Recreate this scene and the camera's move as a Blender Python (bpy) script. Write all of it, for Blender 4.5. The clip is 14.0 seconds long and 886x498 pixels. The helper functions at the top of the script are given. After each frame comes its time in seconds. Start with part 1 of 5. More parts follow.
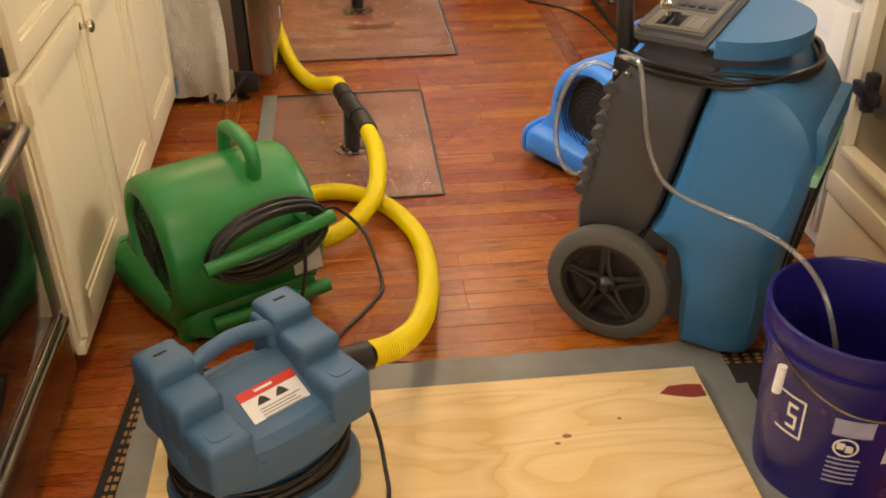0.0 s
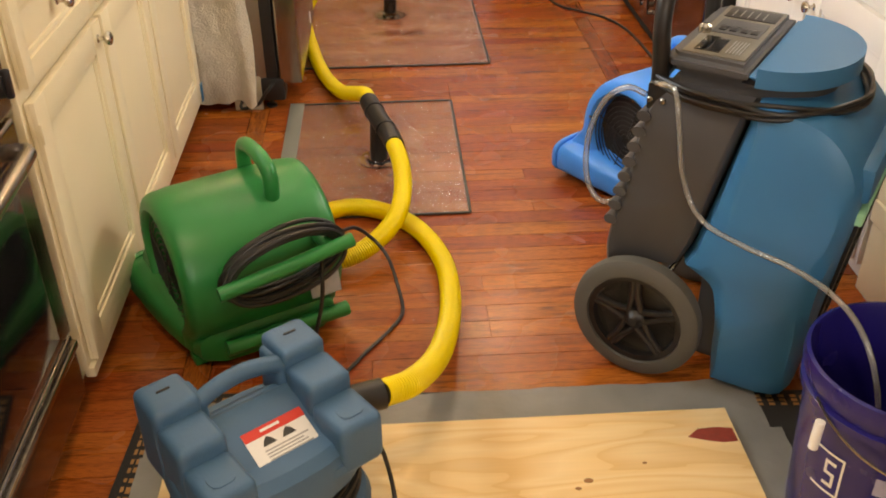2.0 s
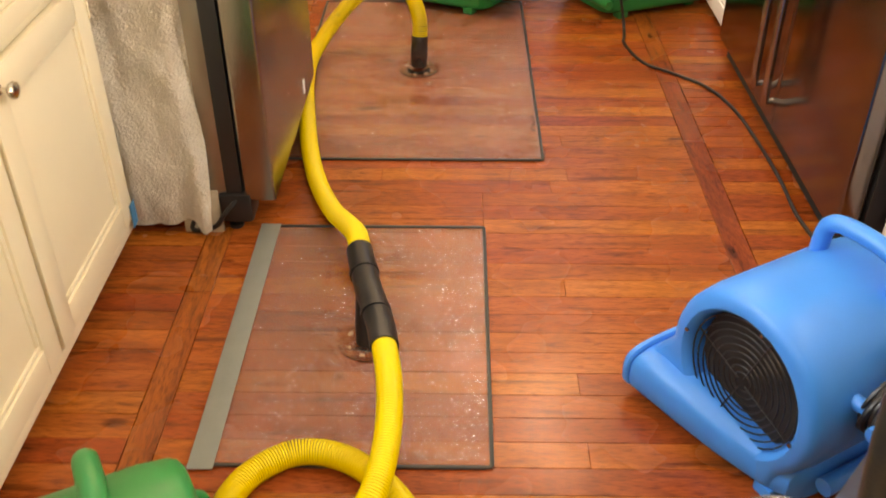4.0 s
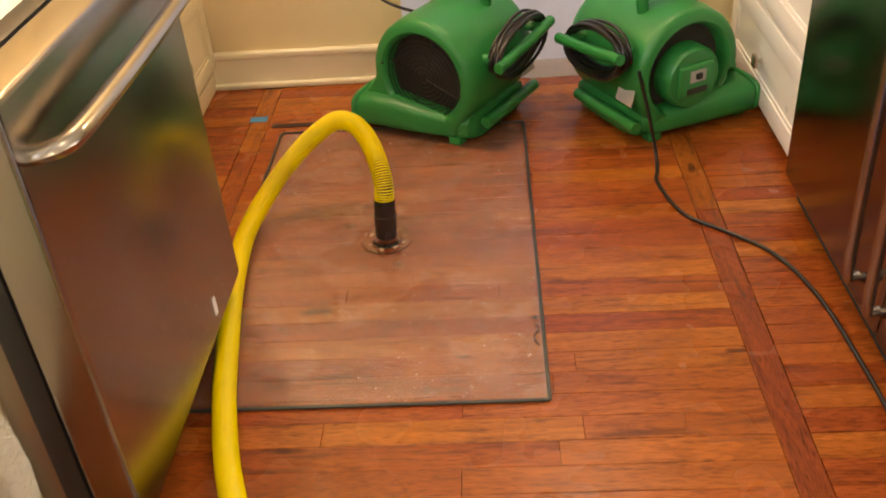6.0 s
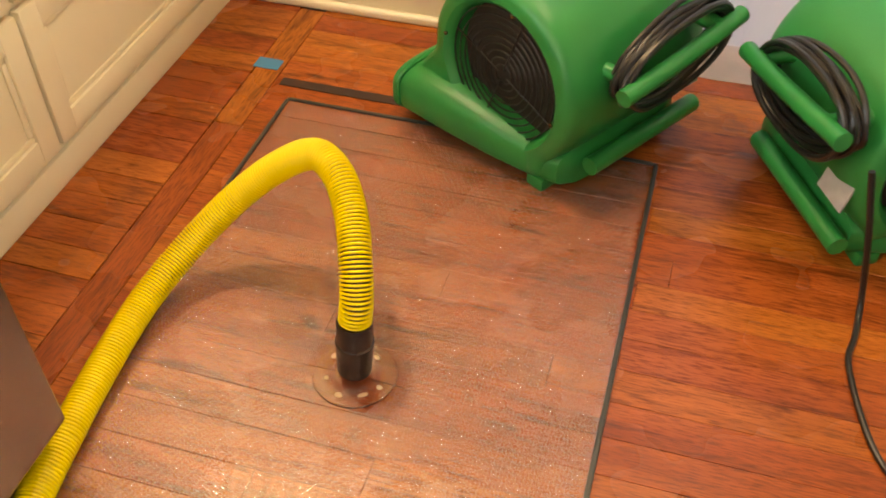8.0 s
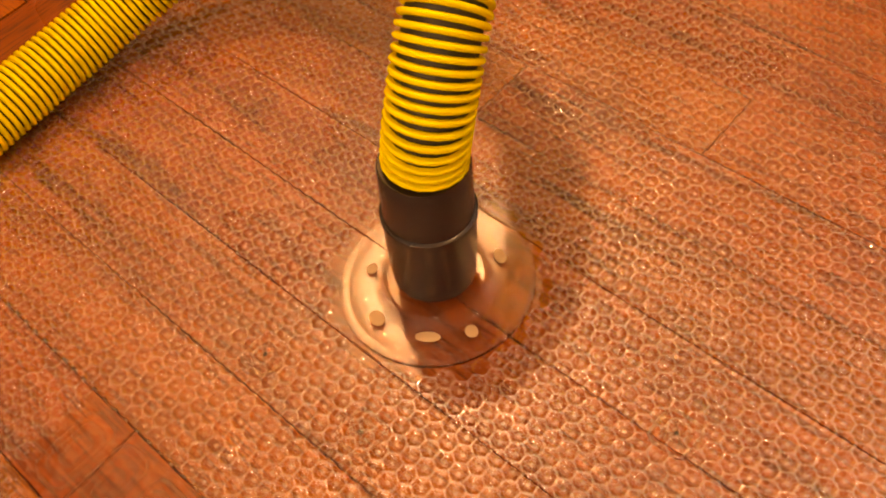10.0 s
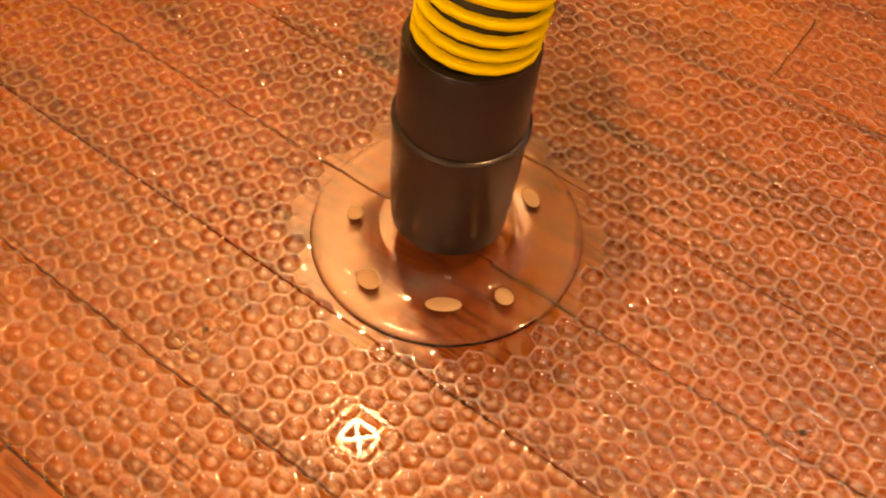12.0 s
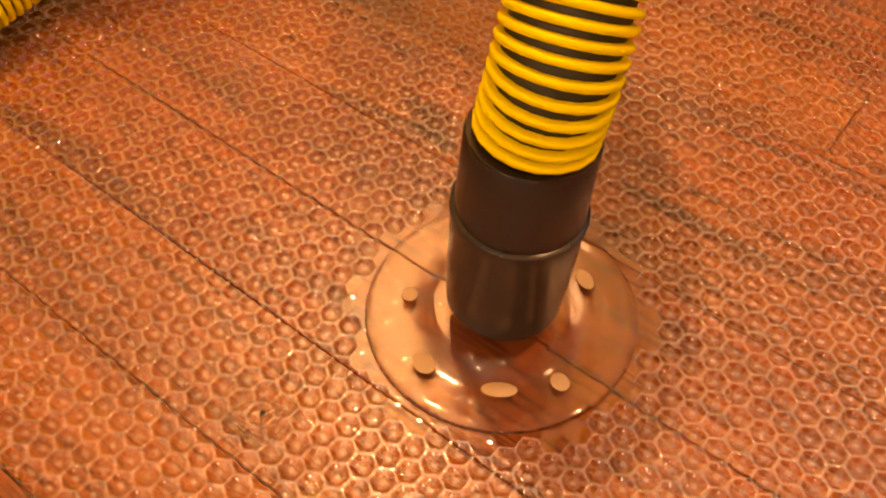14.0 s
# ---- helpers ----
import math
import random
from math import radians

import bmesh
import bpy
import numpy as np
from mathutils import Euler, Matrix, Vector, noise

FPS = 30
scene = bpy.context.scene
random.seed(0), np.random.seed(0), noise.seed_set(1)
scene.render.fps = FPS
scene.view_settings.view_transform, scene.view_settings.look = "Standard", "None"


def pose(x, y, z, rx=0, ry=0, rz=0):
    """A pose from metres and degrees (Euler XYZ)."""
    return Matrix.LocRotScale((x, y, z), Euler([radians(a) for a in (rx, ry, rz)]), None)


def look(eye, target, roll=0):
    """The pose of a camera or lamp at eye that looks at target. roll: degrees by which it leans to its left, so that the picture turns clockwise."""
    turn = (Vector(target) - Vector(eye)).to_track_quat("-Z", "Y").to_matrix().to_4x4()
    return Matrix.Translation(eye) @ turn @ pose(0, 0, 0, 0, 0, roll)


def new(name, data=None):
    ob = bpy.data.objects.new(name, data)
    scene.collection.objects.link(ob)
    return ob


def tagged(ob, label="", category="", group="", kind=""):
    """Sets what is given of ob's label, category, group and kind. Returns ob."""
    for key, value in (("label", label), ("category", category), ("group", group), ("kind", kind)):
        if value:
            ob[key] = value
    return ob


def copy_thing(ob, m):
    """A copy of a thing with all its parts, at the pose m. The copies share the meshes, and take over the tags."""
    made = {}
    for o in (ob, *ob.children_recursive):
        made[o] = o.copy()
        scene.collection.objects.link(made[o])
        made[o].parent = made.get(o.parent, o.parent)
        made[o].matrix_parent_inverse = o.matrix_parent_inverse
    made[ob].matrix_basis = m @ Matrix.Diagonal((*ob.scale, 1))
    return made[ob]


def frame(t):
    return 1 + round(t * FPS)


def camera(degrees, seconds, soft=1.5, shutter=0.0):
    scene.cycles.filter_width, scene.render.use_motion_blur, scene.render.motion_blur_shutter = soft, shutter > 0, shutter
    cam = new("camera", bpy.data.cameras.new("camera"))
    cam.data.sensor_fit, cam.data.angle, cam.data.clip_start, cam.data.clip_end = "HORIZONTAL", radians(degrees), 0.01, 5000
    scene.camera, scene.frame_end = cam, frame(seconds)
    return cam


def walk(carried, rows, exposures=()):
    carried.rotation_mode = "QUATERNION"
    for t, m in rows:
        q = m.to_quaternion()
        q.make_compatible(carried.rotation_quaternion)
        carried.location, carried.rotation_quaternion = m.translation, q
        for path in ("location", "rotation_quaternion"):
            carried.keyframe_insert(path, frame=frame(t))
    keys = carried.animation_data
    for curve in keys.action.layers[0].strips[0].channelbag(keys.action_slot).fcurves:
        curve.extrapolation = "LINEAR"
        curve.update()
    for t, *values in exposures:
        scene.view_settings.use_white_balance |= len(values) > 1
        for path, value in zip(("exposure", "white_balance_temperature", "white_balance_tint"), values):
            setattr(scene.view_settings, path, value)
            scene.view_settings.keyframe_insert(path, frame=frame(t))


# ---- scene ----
cam = camera(50.3, 14.0, soft=1.8, shutter=0.2)
PATH = [
    (0, (-0.246, -0.152, 1.299), (-0.076, 1.535, 0.239), -0.6),
    (0.5, (-0.204, -0.18, 1.315), (-0.073, 1.533, 0.29), 1.0),
    (1, (-0.184, -0.205, 1.332), (-0.054, 1.511, 0.312), 0.4),
    (1.5, (-0.19, -0.184, 1.325), (-0.1, 1.518, 0.278), -0.2),
    (2, (-0.212, -0.052, 1.315), (-0.114, 1.636, 0.246), -0.5),
    (2.5, (-0.196, 0.172, 1.312), (-0.09, 1.855, 0.237), -1.0),
    (2.7, (-0.161, 0.293, 1.311), (-0.109, 1.984, 0.245), -1.1),
    (3, (-0.068, 0.458, 1.339), (-0.135, 2.135, 0.251), -1.4),
    (3.5, (-0.019, 0.735, 1.284), (-0.079, 2.379, 0.146), 0.5),
    (3.8, (-0.043, 0.917, 1.317), (-0.085, 2.547, 0.158), 0.3),
    (4, (-0.07, 1.039, 1.311), (-0.1, 2.671, 0.156), -0.2),
    (4.2, (-0.078, 1.125, 1.343), (-0.087, 2.761, 0.192), -1.3),
    (6.3, (0.103, 2.111, 1.293), (-0.024, 3.762, 0.172), -4.9),
    (6.5, (0.112, 2.221, 1.292), (0.016, 3.854, 0.141), -4.4),
    (7, (0.139, 2.552, 1.25), (0.062, 4.152, 0.053), -5.6),
    (7.5, (0.145, 2.867, 1.151), (-0.041, 4.398, -0.123), -1.7),
    (8, (0.171, 3.109, 1.119), (-0.233, 4.476, -0.284), -0.0),
    (8.5, (0.101, 3.346, 0.918), (-0.44, 4.566, -0.572), 1.8),
    (8.8, (0.074, 3.542, 0.927), (-0.592, 4.401, -0.752), -2.2),
    (9, (0.074, 3.558, 0.758), (-0.702, 4.48, -0.838), -1.8),
    (9.2, (0.113, 3.703, 0.664), (-0.851, 4.341, -0.968), -16.1),
    (11.5, (-0.052, 3.696, 0.36), (-0.76, 4.656, -1.245), 0.9),
    (12, (-0.049, 3.691, 0.353), (-0.726, 4.64, -1.272), 1.9),
    (12.5, (-0.056, 3.69, 0.349), (-0.72, 4.632, -1.285), 2.6),
    (13, (-0.06, 3.691, 0.351), (-0.73, 4.638, -1.278), 2.6),
    (13.5, (-0.065, 3.693, 0.355), (-0.765, 4.643, -1.26), 1.6),
    (14, (-0.068, 3.698, 0.368), (-0.832, 4.65, -1.216), -0.5),
]
walk(cam, [(t, look(eye, target, roll)) for t, eye, target, roll in PATH],
     [(0.0, -0.48, 7700, 14), (2.0, -0.42, 7700, 14), (3.0, -0.08, 7700, 14), (4.2, -0.05, 7600, 14), (6.3, -0.26, 8000, 14), (7.0, 0.08, 7700, 11), (7.5, 0.12, 7700, 11), (8.5, 0.1, 8600, 12), (9.2, -0.03, 12000, 24), (11.3, -0.08, 19000, 43), (14.0, -0.08, 19000, 43)])

# ---- world and light ----
world = bpy.data.worlds.new("world")
scene.world = world
world.use_nodes = True
wn = world.node_tree.nodes
sky = wn.new("ShaderNodeTexSky")
sky.sky_type, sky.sun_disc = "NISHITA", False
sky.sun_elevation, sky.sun_rotation = radians(40), radians(120)
world.node_tree.links.new(sky.outputs[0], wn["Background"].inputs[0])
wn["Background"].inputs[1].default_value = 0.08


def area_lamp(name, m, sx, sy, watts, color, shape="RECTANGLE"):
    d = bpy.data.lights.new(name, "AREA")
    d.shape, d.size, d.size_y, d.energy, d.color = shape, sx, sy, watts, color
    ob = new(name, d)
    ob.matrix_world = m
    return ob


WARM = (1.0, 0.80, 0.56)
COOL = (0.74, 0.86, 1.0)
# first two placed from their glints below; last two are unseen, added as fill
SPOTS = [(0.42, 4.66, 16), (-1.00, 4.60, 25), (-0.05, 2.45, 8), (-0.35, 0.40, 20)]
for sx, sy, watts in SPOTS:
    area_lamp("downlight_and_fill_lamp", pose(sx, sy, 2.475), 0.11, 0.11, watts, WARM, "DISK")
# west, east and south lamps are added fill, set in unseen windows
area_lamp("west_fill_light", look((-1.44, 2.2, 1.62), (0.9, 2.3, 0.5)), 1.5, 0.85, 38, COOL)
area_lamp("east_fill_light", look((1.44, 2.2, 1.62), (-0.9, 2.3, 0.55)), 1.5, 0.85, 27, (1.0, 0.93, 0.82))
area_lamp("south_fill_light", look((0.1, -2.44, 1.6), (-0.1, 1.0, 0.6)), 1.5, 0.95, 24, (1.0, 0.95, 0.88))
area_lamp("hall_daylight", look((0.25, 5.75, 1.3), (0.25, 4.9, 1.1)), 1.0, 2.0, 18, (0.66, 0.77, 1.0))

# ---- materials ----


def mat(name, color, rough=0.5, metal=0.0, spec=0.5, coat=0.0, var=0.12, scale=18.0, bump=0.15, bscale=220.0, dist=0.002):
    m = bpy.data.materials.new(name)
    m.use_nodes = True
    nt = m.node_tree
    b = nt.nodes["Principled BSDF"]
    b.inputs["Roughness"].default_value, b.inputs["Metallic"].default_value = rough, metal
    b.inputs["Specular IOR Level"].default_value, b.inputs["Coat Weight"].default_value = spec, coat
    tc = nt.nodes.new("ShaderNodeTexCoord")
    n1 = nt.nodes.new("ShaderNodeTexNoise")
    n1.inputs["Scale"].default_value, n1.inputs["Detail"].default_value = scale, 5
    nt.links.new(tc.outputs["Object"], n1.inputs["Vector"])
    mix = nt.nodes.new("ShaderNodeMix")
    mix.data_type = "RGBA"
    mix.inputs[6].default_value = (*[c * (1 - var) for c in color], 1)
    mix.inputs[7].default_value = (*[min(1, c * (1 + var)) for c in color], 1)
    nt.links.new(n1.outputs[0], mix.inputs[0])
    nt.links.new(mix.outputs[2], b.inputs["Base Color"])
    rr = nt.nodes.new("ShaderNodeMapRange")
    rr.inputs[3].default_value, rr.inputs[4].default_value = rough * 0.8, min(1, rough * 1.2)
    nt.links.new(n1.outputs[0], rr.inputs[0])
    nt.links.new(rr.outputs[0], b.inputs["Roughness"])
    if bump:
        n2 = nt.nodes.new("ShaderNodeTexNoise")
        n2.inputs["Scale"].default_value = bscale
        nt.links.new(tc.outputs["Object"], n2.inputs["Vector"])
        bp = nt.nodes.new("ShaderNodeBump")
        bp.inputs["Strength"].default_value, bp.inputs["Distance"].default_value = bump, dist
        nt.links.new(n2.outputs[0], bp.inputs["Height"])
        nt.links.new(bp.outputs[0], b.inputs["Normal"])
    return m


def plank_mat(name, along_y=False, dark=1.0):
    """Varnished reddish pine: pores and growth rings along the board, each board its own tone."""
    m = bpy.data.materials.new(name)
    m.use_nodes = True
    nt = m.node_tree
    N, L = nt.nodes, nt.links
    b = N["Principled BSDF"]
    geo = N.new("ShaderNodeNewGeometry")
    info = N.new("ShaderNodeObjectInfo")
    add = N.new("ShaderNodeMath")
    L.new(geo.outputs["Random Per Island"], add.inputs[0])
    L.new(info.outputs["Random"], add.inputs[1])
    fr = N.new("ShaderNodeMath")
    fr.operation = "FRACT"
    L.new(add.outputs[0], fr.inputs[0])
    offs = N.new("ShaderNodeVectorMath")
    offs.operation = "SCALE"
    offs.inputs[0].default_value = (13.0, 29.0, 7.0)
    L.new(fr.outputs[0], offs.inputs["Scale"])
    p = N.new("ShaderNodeVectorMath")
    L.new(geo.outputs["Position"], p.inputs[0])
    L.new(offs.outputs[0], p.inputs[1])

    def grain(along, across, detail, distortion=0.0):
        mp = N.new("ShaderNodeMapping")
        mp.inputs["Scale"].default_value = (across, along, 1) if along_y else (along, across, 1)
        L.new(p.outputs[0], mp.inputs[0])
        n = N.new("ShaderNodeTexNoise")
        n.inputs["Scale"].default_value, n.inputs["Detail"].default_value, n.inputs["Distortion"].default_value = 1.0, detail, distortion
        L.new(mp.outputs[0], n.inputs["Vector"])
        return n.outputs[0]

    def ramp(fac, stops):
        r = N.new("ShaderNodeValToRGB")
        e = r.color_ramp.elements
        e[0].position, e[0].color = stops[0][0], (*stops[0][1], 1)
        e[1].position, e[1].color = stops[-1][0], (*stops[-1][1], 1)
        for pos, col in stops[1:-1]:
            e.new(pos).color = (*col, 1)
        L.new(fac, r.inputs[0])
        return r.outputs[0]

    def times(a, c, k):
        x = N.new("ShaderNodeMix")
        x.data_type, x.blend_type = "RGBA", "MULTIPLY"
        x.inputs[0].default_value = k
        L.new(a, x.inputs[6])
        L.new(c, x.inputs[7])
        return x.outputs[2]

    def tone(r, g, bl):
        return (r * dark, g * dark, bl * dark)

    col = ramp(grain(1.3, 13.0, 4, 0.8), [(0.22, tone(0.30, 0.068, 0.0133)), (0.46, tone(0.385, 0.0935, 0.0180)), (0.62, tone(0.445, 0.115, 0.0220)), (0.82, tone(0.51, 0.144, 0.028))])
    hs = N.new("ShaderNodeHueSaturation")
    v = N.new("ShaderNodeMapRange")
    v.inputs[3].default_value, v.inputs[4].default_value = 0.80, 1.12
    L.new(fr.outputs[0], v.inputs[0])
    L.new(v.outputs[0], hs.inputs["Value"])
    h = N.new("ShaderNodeMapRange")
    h.inputs[3].default_value, h.inputs[4].default_value = 0.491, 0.509
    L.new(fr.outputs[0], h.inputs[0])
    L.new(h.outputs[0], hs.inputs["Hue"])
    L.new(col, hs.inputs["Color"])
    # growth rings drawn out into long arches
    ring = N.new("ShaderNodeMath")
    ring.operation = "MULTIPLY"
    ring.inputs[1].default_value = 9.0
    L.new(grain(0.9, 9.0, 1.0, 0.5), ring.inputs[0])
    rf = N.new("ShaderNodeMath")
    rf.operation = "FRACT"
    L.new(ring.outputs[0], rf.inputs[0])
    col = times(hs.outputs[0], ramp(rf.outputs[0], [(0.0, (1, 1, 1)), (0.55, (0.97, 0.95, 0.94)), (0.90, (0.60, 0.52, 0.48)), (1.0, (0.95, 0.93, 0.92))]), 0.50)
    # open pores: short fine dashes, and a few long dark streaks
    pores = grain(38.0, 640.0, 3)
    col = times(col, ramp(pores, [(0.37, (0.16, 0.10, 0.085)), (0.52, (1, 1, 1))]), 0.62)
    col = times(col, ramp(grain(5.0, 62.0, 3, 0.6), [(0.30, (0.22, 0.16, 0.14)), (0.44, (1, 1, 1))]), 0.62)
    # rare knots and scuffs
    col = times(col, ramp(grain(7.0, 16.0, 2), [(0.235, (0.22, 0.15, 0.13)), (0.30, (1, 1, 1))]), 0.8)
    L.new(col, b.inputs["Base Color"])
    n3 = N.new("ShaderNodeTexNoise")
    n3.inputs["Scale"].default_value = 5.0
    L.new(geo.outputs["Position"], n3.inputs["Vector"])
    r = N.new("ShaderNodeMapRange")
    b.inputs["Specular IOR Level"].default_value = 0.4
    r.inputs[3].default_value, r.inputs[4].default_value = 0.19, 0.34
    L.new(n3.outputs[0], r.inputs[0])
    L.new(r.outputs[0], b.inputs["Roughness"])
    bp = N.new("ShaderNodeBump")
    bp.inputs["Strength"].default_value, bp.inputs["Distance"].default_value = 0.12, 0.001
    L.new(pores, bp.inputs["Height"])
    n4 = N.new("ShaderNodeTexNoise")
    n4.inputs["Scale"].default_value = 14.0
    L.new(geo.outputs["Position"], n4.inputs["Vector"])
    bp2 = N.new("ShaderNodeBump")
    bp2.inputs["Strength"].default_value, bp2.inputs["Distance"].default_value = 0.2, 0.003
    L.new(n4.outputs[0], bp2.inputs["Height"])
    L.new(bp.outputs[0], bp2.inputs["Normal"])
    L.new(bp2.outputs[0], b.inputs["Normal"])
    return m


def glass_mat(name, color, rough, ior, haze=0.0, gloss=1.0):
    """Clear moulded plastic that bends what lies under it, with soft glints and a slight milkiness."""
    m = bpy.data.materials.new(name)
    m.use_nodes = True
    nt = m.node_tree
    N, L = nt.nodes, nt.links
    N.remove(N["Principled BSDF"])
    rf = N.new("ShaderNodeBsdfRefraction")
    rf.inputs["Color"].default_value = (*color, 1)
    rf.inputs["Roughness"].default_value, rf.inputs["IOR"].default_value = 0.0, ior
    df = N.new("ShaderNodeBsdfDiffuse")
    df.inputs[0].default_value = (0.8, 0.78, 0.74, 1)
    m1 = N.new("ShaderNodeMixShader")
    m1.inputs[0].default_value = haze
    L.new(rf.outputs[0], m1.inputs[1])
    L.new(df.outputs[0], m1.inputs[2])
    gl = N.new("ShaderNodeBsdfGlossy")
    gl.inputs["Roughness"].default_value = rough
    fz = N.new("ShaderNodeFresnel")
    fz.inputs[0].default_value = ior
    mu = N.new("ShaderNodeMath")
    mu.operation, mu.use_clamp = "MULTIPLY", True
    mu.inputs[1].default_value = gloss
    L.new(fz.outputs[0], mu.inputs[0])
    m2 = N.new("ShaderNodeMixShader")
    L.new(mu.outputs[0], m2.inputs[0])
    L.new(m1.outputs[0], m2.inputs[1])
    L.new(gl.outputs[0], m2.inputs[2])
    L.new(m2.outputs[0], N["Material Output"].inputs[0])
    return m


def clear_mat(name, tint, haze, rough, ior=1.45, gloss=1.0):
    """Thin clear plastic: see-through, a little milky, glossy."""
    m = bpy.data.materials.new(name)
    m.use_nodes = True
    nt = m.node_tree
    N, L = nt.nodes, nt.links
    N.remove(N["Principled BSDF"])
    tr = N.new("ShaderNodeBsdfTransparent")
    tr.inputs[0].default_value = (*tint, 1)
    df = N.new("ShaderNodeBsdfDiffuse")
    df.inputs[0].default_value = (0.8, 0.8, 0.78, 1)
    m1 = N.new("ShaderNodeMixShader")
    m1.inputs[0].default_value = haze
    L.new(tr.outputs[0], m1.inputs[1])
    L.new(df.outputs[0], m1.inputs[2])
    gl = N.new("ShaderNodeBsdfGlossy")
    gl.inputs["Roughness"].default_value = rough
    fz = N.new("ShaderNodeFresnel")
    fz.inputs[0].default_value = ior
    mu = N.new("ShaderNodeMath")
    mu.operation, mu.use_clamp = "MULTIPLY", True
    mu.inputs[1].default_value = gloss
    L.new(fz.outputs[0], mu.inputs[0])
    m2 = N.new("ShaderNodeMixShader")
    L.new(mu.outputs[0], m2.inputs[0])
    L.new(m1.outputs[0], m2.inputs[1])
    L.new(gl.outputs[0], m2.inputs[2])
    L.new(m2.outputs[0], N["Material Output"].inputs[0])
    return m


def ply_mat(name):
    """Pale softwood veneer with wide cathedral grain and a few knots."""
    m = bpy.data.materials.new(name)
    m.use_nodes = True
    nt = m.node_tree
    N, L = nt.nodes, nt.links
    b = N["Principled BSDF"]
    geo = N.new("ShaderNodeNewGeometry")
    mp = N.new("ShaderNodeMapping")
    mp.inputs["Scale"].default_value = (0.9, 3.4, 1)
    L.new(geo.outputs["Position"], mp.inputs[0])
    n = N.new("ShaderNodeTexNoise")
    n.inputs["Scale"].default_value, n.inputs["Detail"].default_value, n.inputs["Distortion"].default_value = 2.2, 1.5, 0.9
    L.new(mp.outputs[0], n.inputs["Vector"])
    mul = N.new("ShaderNodeMath")
    mul.operation = "MULTIPLY"
    mul.inputs[1].default_value = 6.0
    L.new(n.outputs[0], mul.inputs[0])
    fr = N.new("ShaderNodeMath")
    fr.operation = "FRACT"
    L.new(mul.outputs[0], fr.inputs[0])
    ramp = N.new("ShaderNodeValToRGB")
    e = ramp.color_ramp.elements
    e[0].position, e[0].color = 0.0, (0.86, 0.60, 0.28, 1)
    e[1].position, e[1].color = 1.0, (0.80, 0.52, 0.22, 1)
    k = e.new(0.5)
    k.color = (0.90, 0.67, 0.36, 1)
    L.new(fr.outputs[0], ramp.inputs[0])
    mp2 = N.new("ShaderNodeMapping")
    mp2.inputs["Scale"].default_value = (4, 140, 1)
    L.new(geo.outputs["Position"], mp2.inputs[0])
    n2 = N.new("ShaderNodeTexNoise")
    L.new(mp2.outputs[0], n2.inputs["Vector"])
    n2.inputs["Scale"].default_value = 1.0
    mx = N.new("ShaderNodeMix")
    mx.data_type, mx.blend_type = "RGBA", "MULTIPLY"
    mx.inputs[0].default_value = 0.14
    L.new(ramp.outputs[0], mx.inputs[6])
    L.new(n2.outputs[0], mx.inputs[7])
    L.new(mx.outputs[2], b.inputs["Base Color"])
    b.inputs["Roughness"].default_value = 0.55
    bp = N.new("ShaderNodeBump")
    bp.inputs["Strength"].default_value, bp.inputs["Distance"].default_value = 0.2, 0.001
    L.new(n2.outputs[0], bp.inputs["Height"])
    L.new(bp.outputs[0], b.inputs["Normal"])
    return m


M_PLANK = plank_mat("varnished_plank")
M_PLANK_Y = plank_mat("varnished_border_plank", True, 0.84)
M_SUB = mat("dark_subfloor", (0.035, 0.015, 0.008), 0.8)
M_WALL = mat("cream_wall_paint", (0.74, 0.60, 0.36), 0.6, var=0.04, bump=0.2, bscale=90)
M_CEIL = mat("white_ceiling_paint", (0.78, 0.76, 0.70), 0.8, var=0.03)
M_TRIM = mat("cream_gloss_paint", (0.80, 0.72, 0.54), 0.32, var=0.05, scale=7, bump=0.12, bscale=60)
M_CAB = mat("ivory_cabinet_paint", (0.80, 0.71, 0.50), 0.34, var=0.05, scale=6, bump=0.12, bscale=50)
M_CABW = mat("white_cabinet_paint", (0.82, 0.79, 0.74), 0.30, var=0.04, scale=6, bump=0.1, bscale=50)
# near-black for slats, and for plates that paint shade into openings
M_SHADE_SLAT = mat("opening_shade_and_slats", (0.02, 0.017, 0.014), 0.8)
M_GREEN = mat("green_moulded_plastic", (0.012, 0.20, 0.045), 0.38, var=0.14, scale=9, bump=0.22, bscale=320, dist=0.0012)
M_BLUEF = mat("bright_blue_moulded_plastic", (0.035, 0.25, 0.78), 0.38, var=0.1, scale=9, bump=0.22, bscale=320, dist=0.0012)
M_VAC = mat("slate_blue_moulded_plastic", (0.05, 0.125, 0.225), 0.5, var=0.14, scale=12, bump=0.3, bscale=300, dist=0.0015)
M_DEHU = mat("teal_blue_moulded_plastic", (0.028, 0.160, 0.345), 0.42, var=0.12, scale=6, bump=0.25, bscale=350, dist=0.001)
M_GREY = mat("charcoal_moulded_plastic", (0.058, 0.057, 0.060), 0.5, var=0.15, scale=9, bump=0.3, bscale=330, dist=0.001)
M_BLACK = mat("black_plastic", (0.012, 0.011, 0.011), 0.38, var=0.2, bump=0.15)
M_RUBBER = mat("grey_tyre_rubber", (0.085, 0.08, 0.068), 0.75, var=0.15, bump=0.3)
M_CORD = mat("black_cable_sheath", (0.010, 0.009, 0.009), 0.36, var=0.2, bump=0.1)
M_BROWNBLK = mat("dark_brown_black_plastic", (0.020, 0.013, 0.011), 0.24, var=0.2, scale=14, bump=0.05)
M_YEL = mat("yellow_hose_plastic", (0.80, 0.62, 0.006), 0.36, var=0.08, scale=20, bump=0.08)
M_GROOVE = mat("hose_groove_black", (0.03, 0.022, 0.008), 0.6)
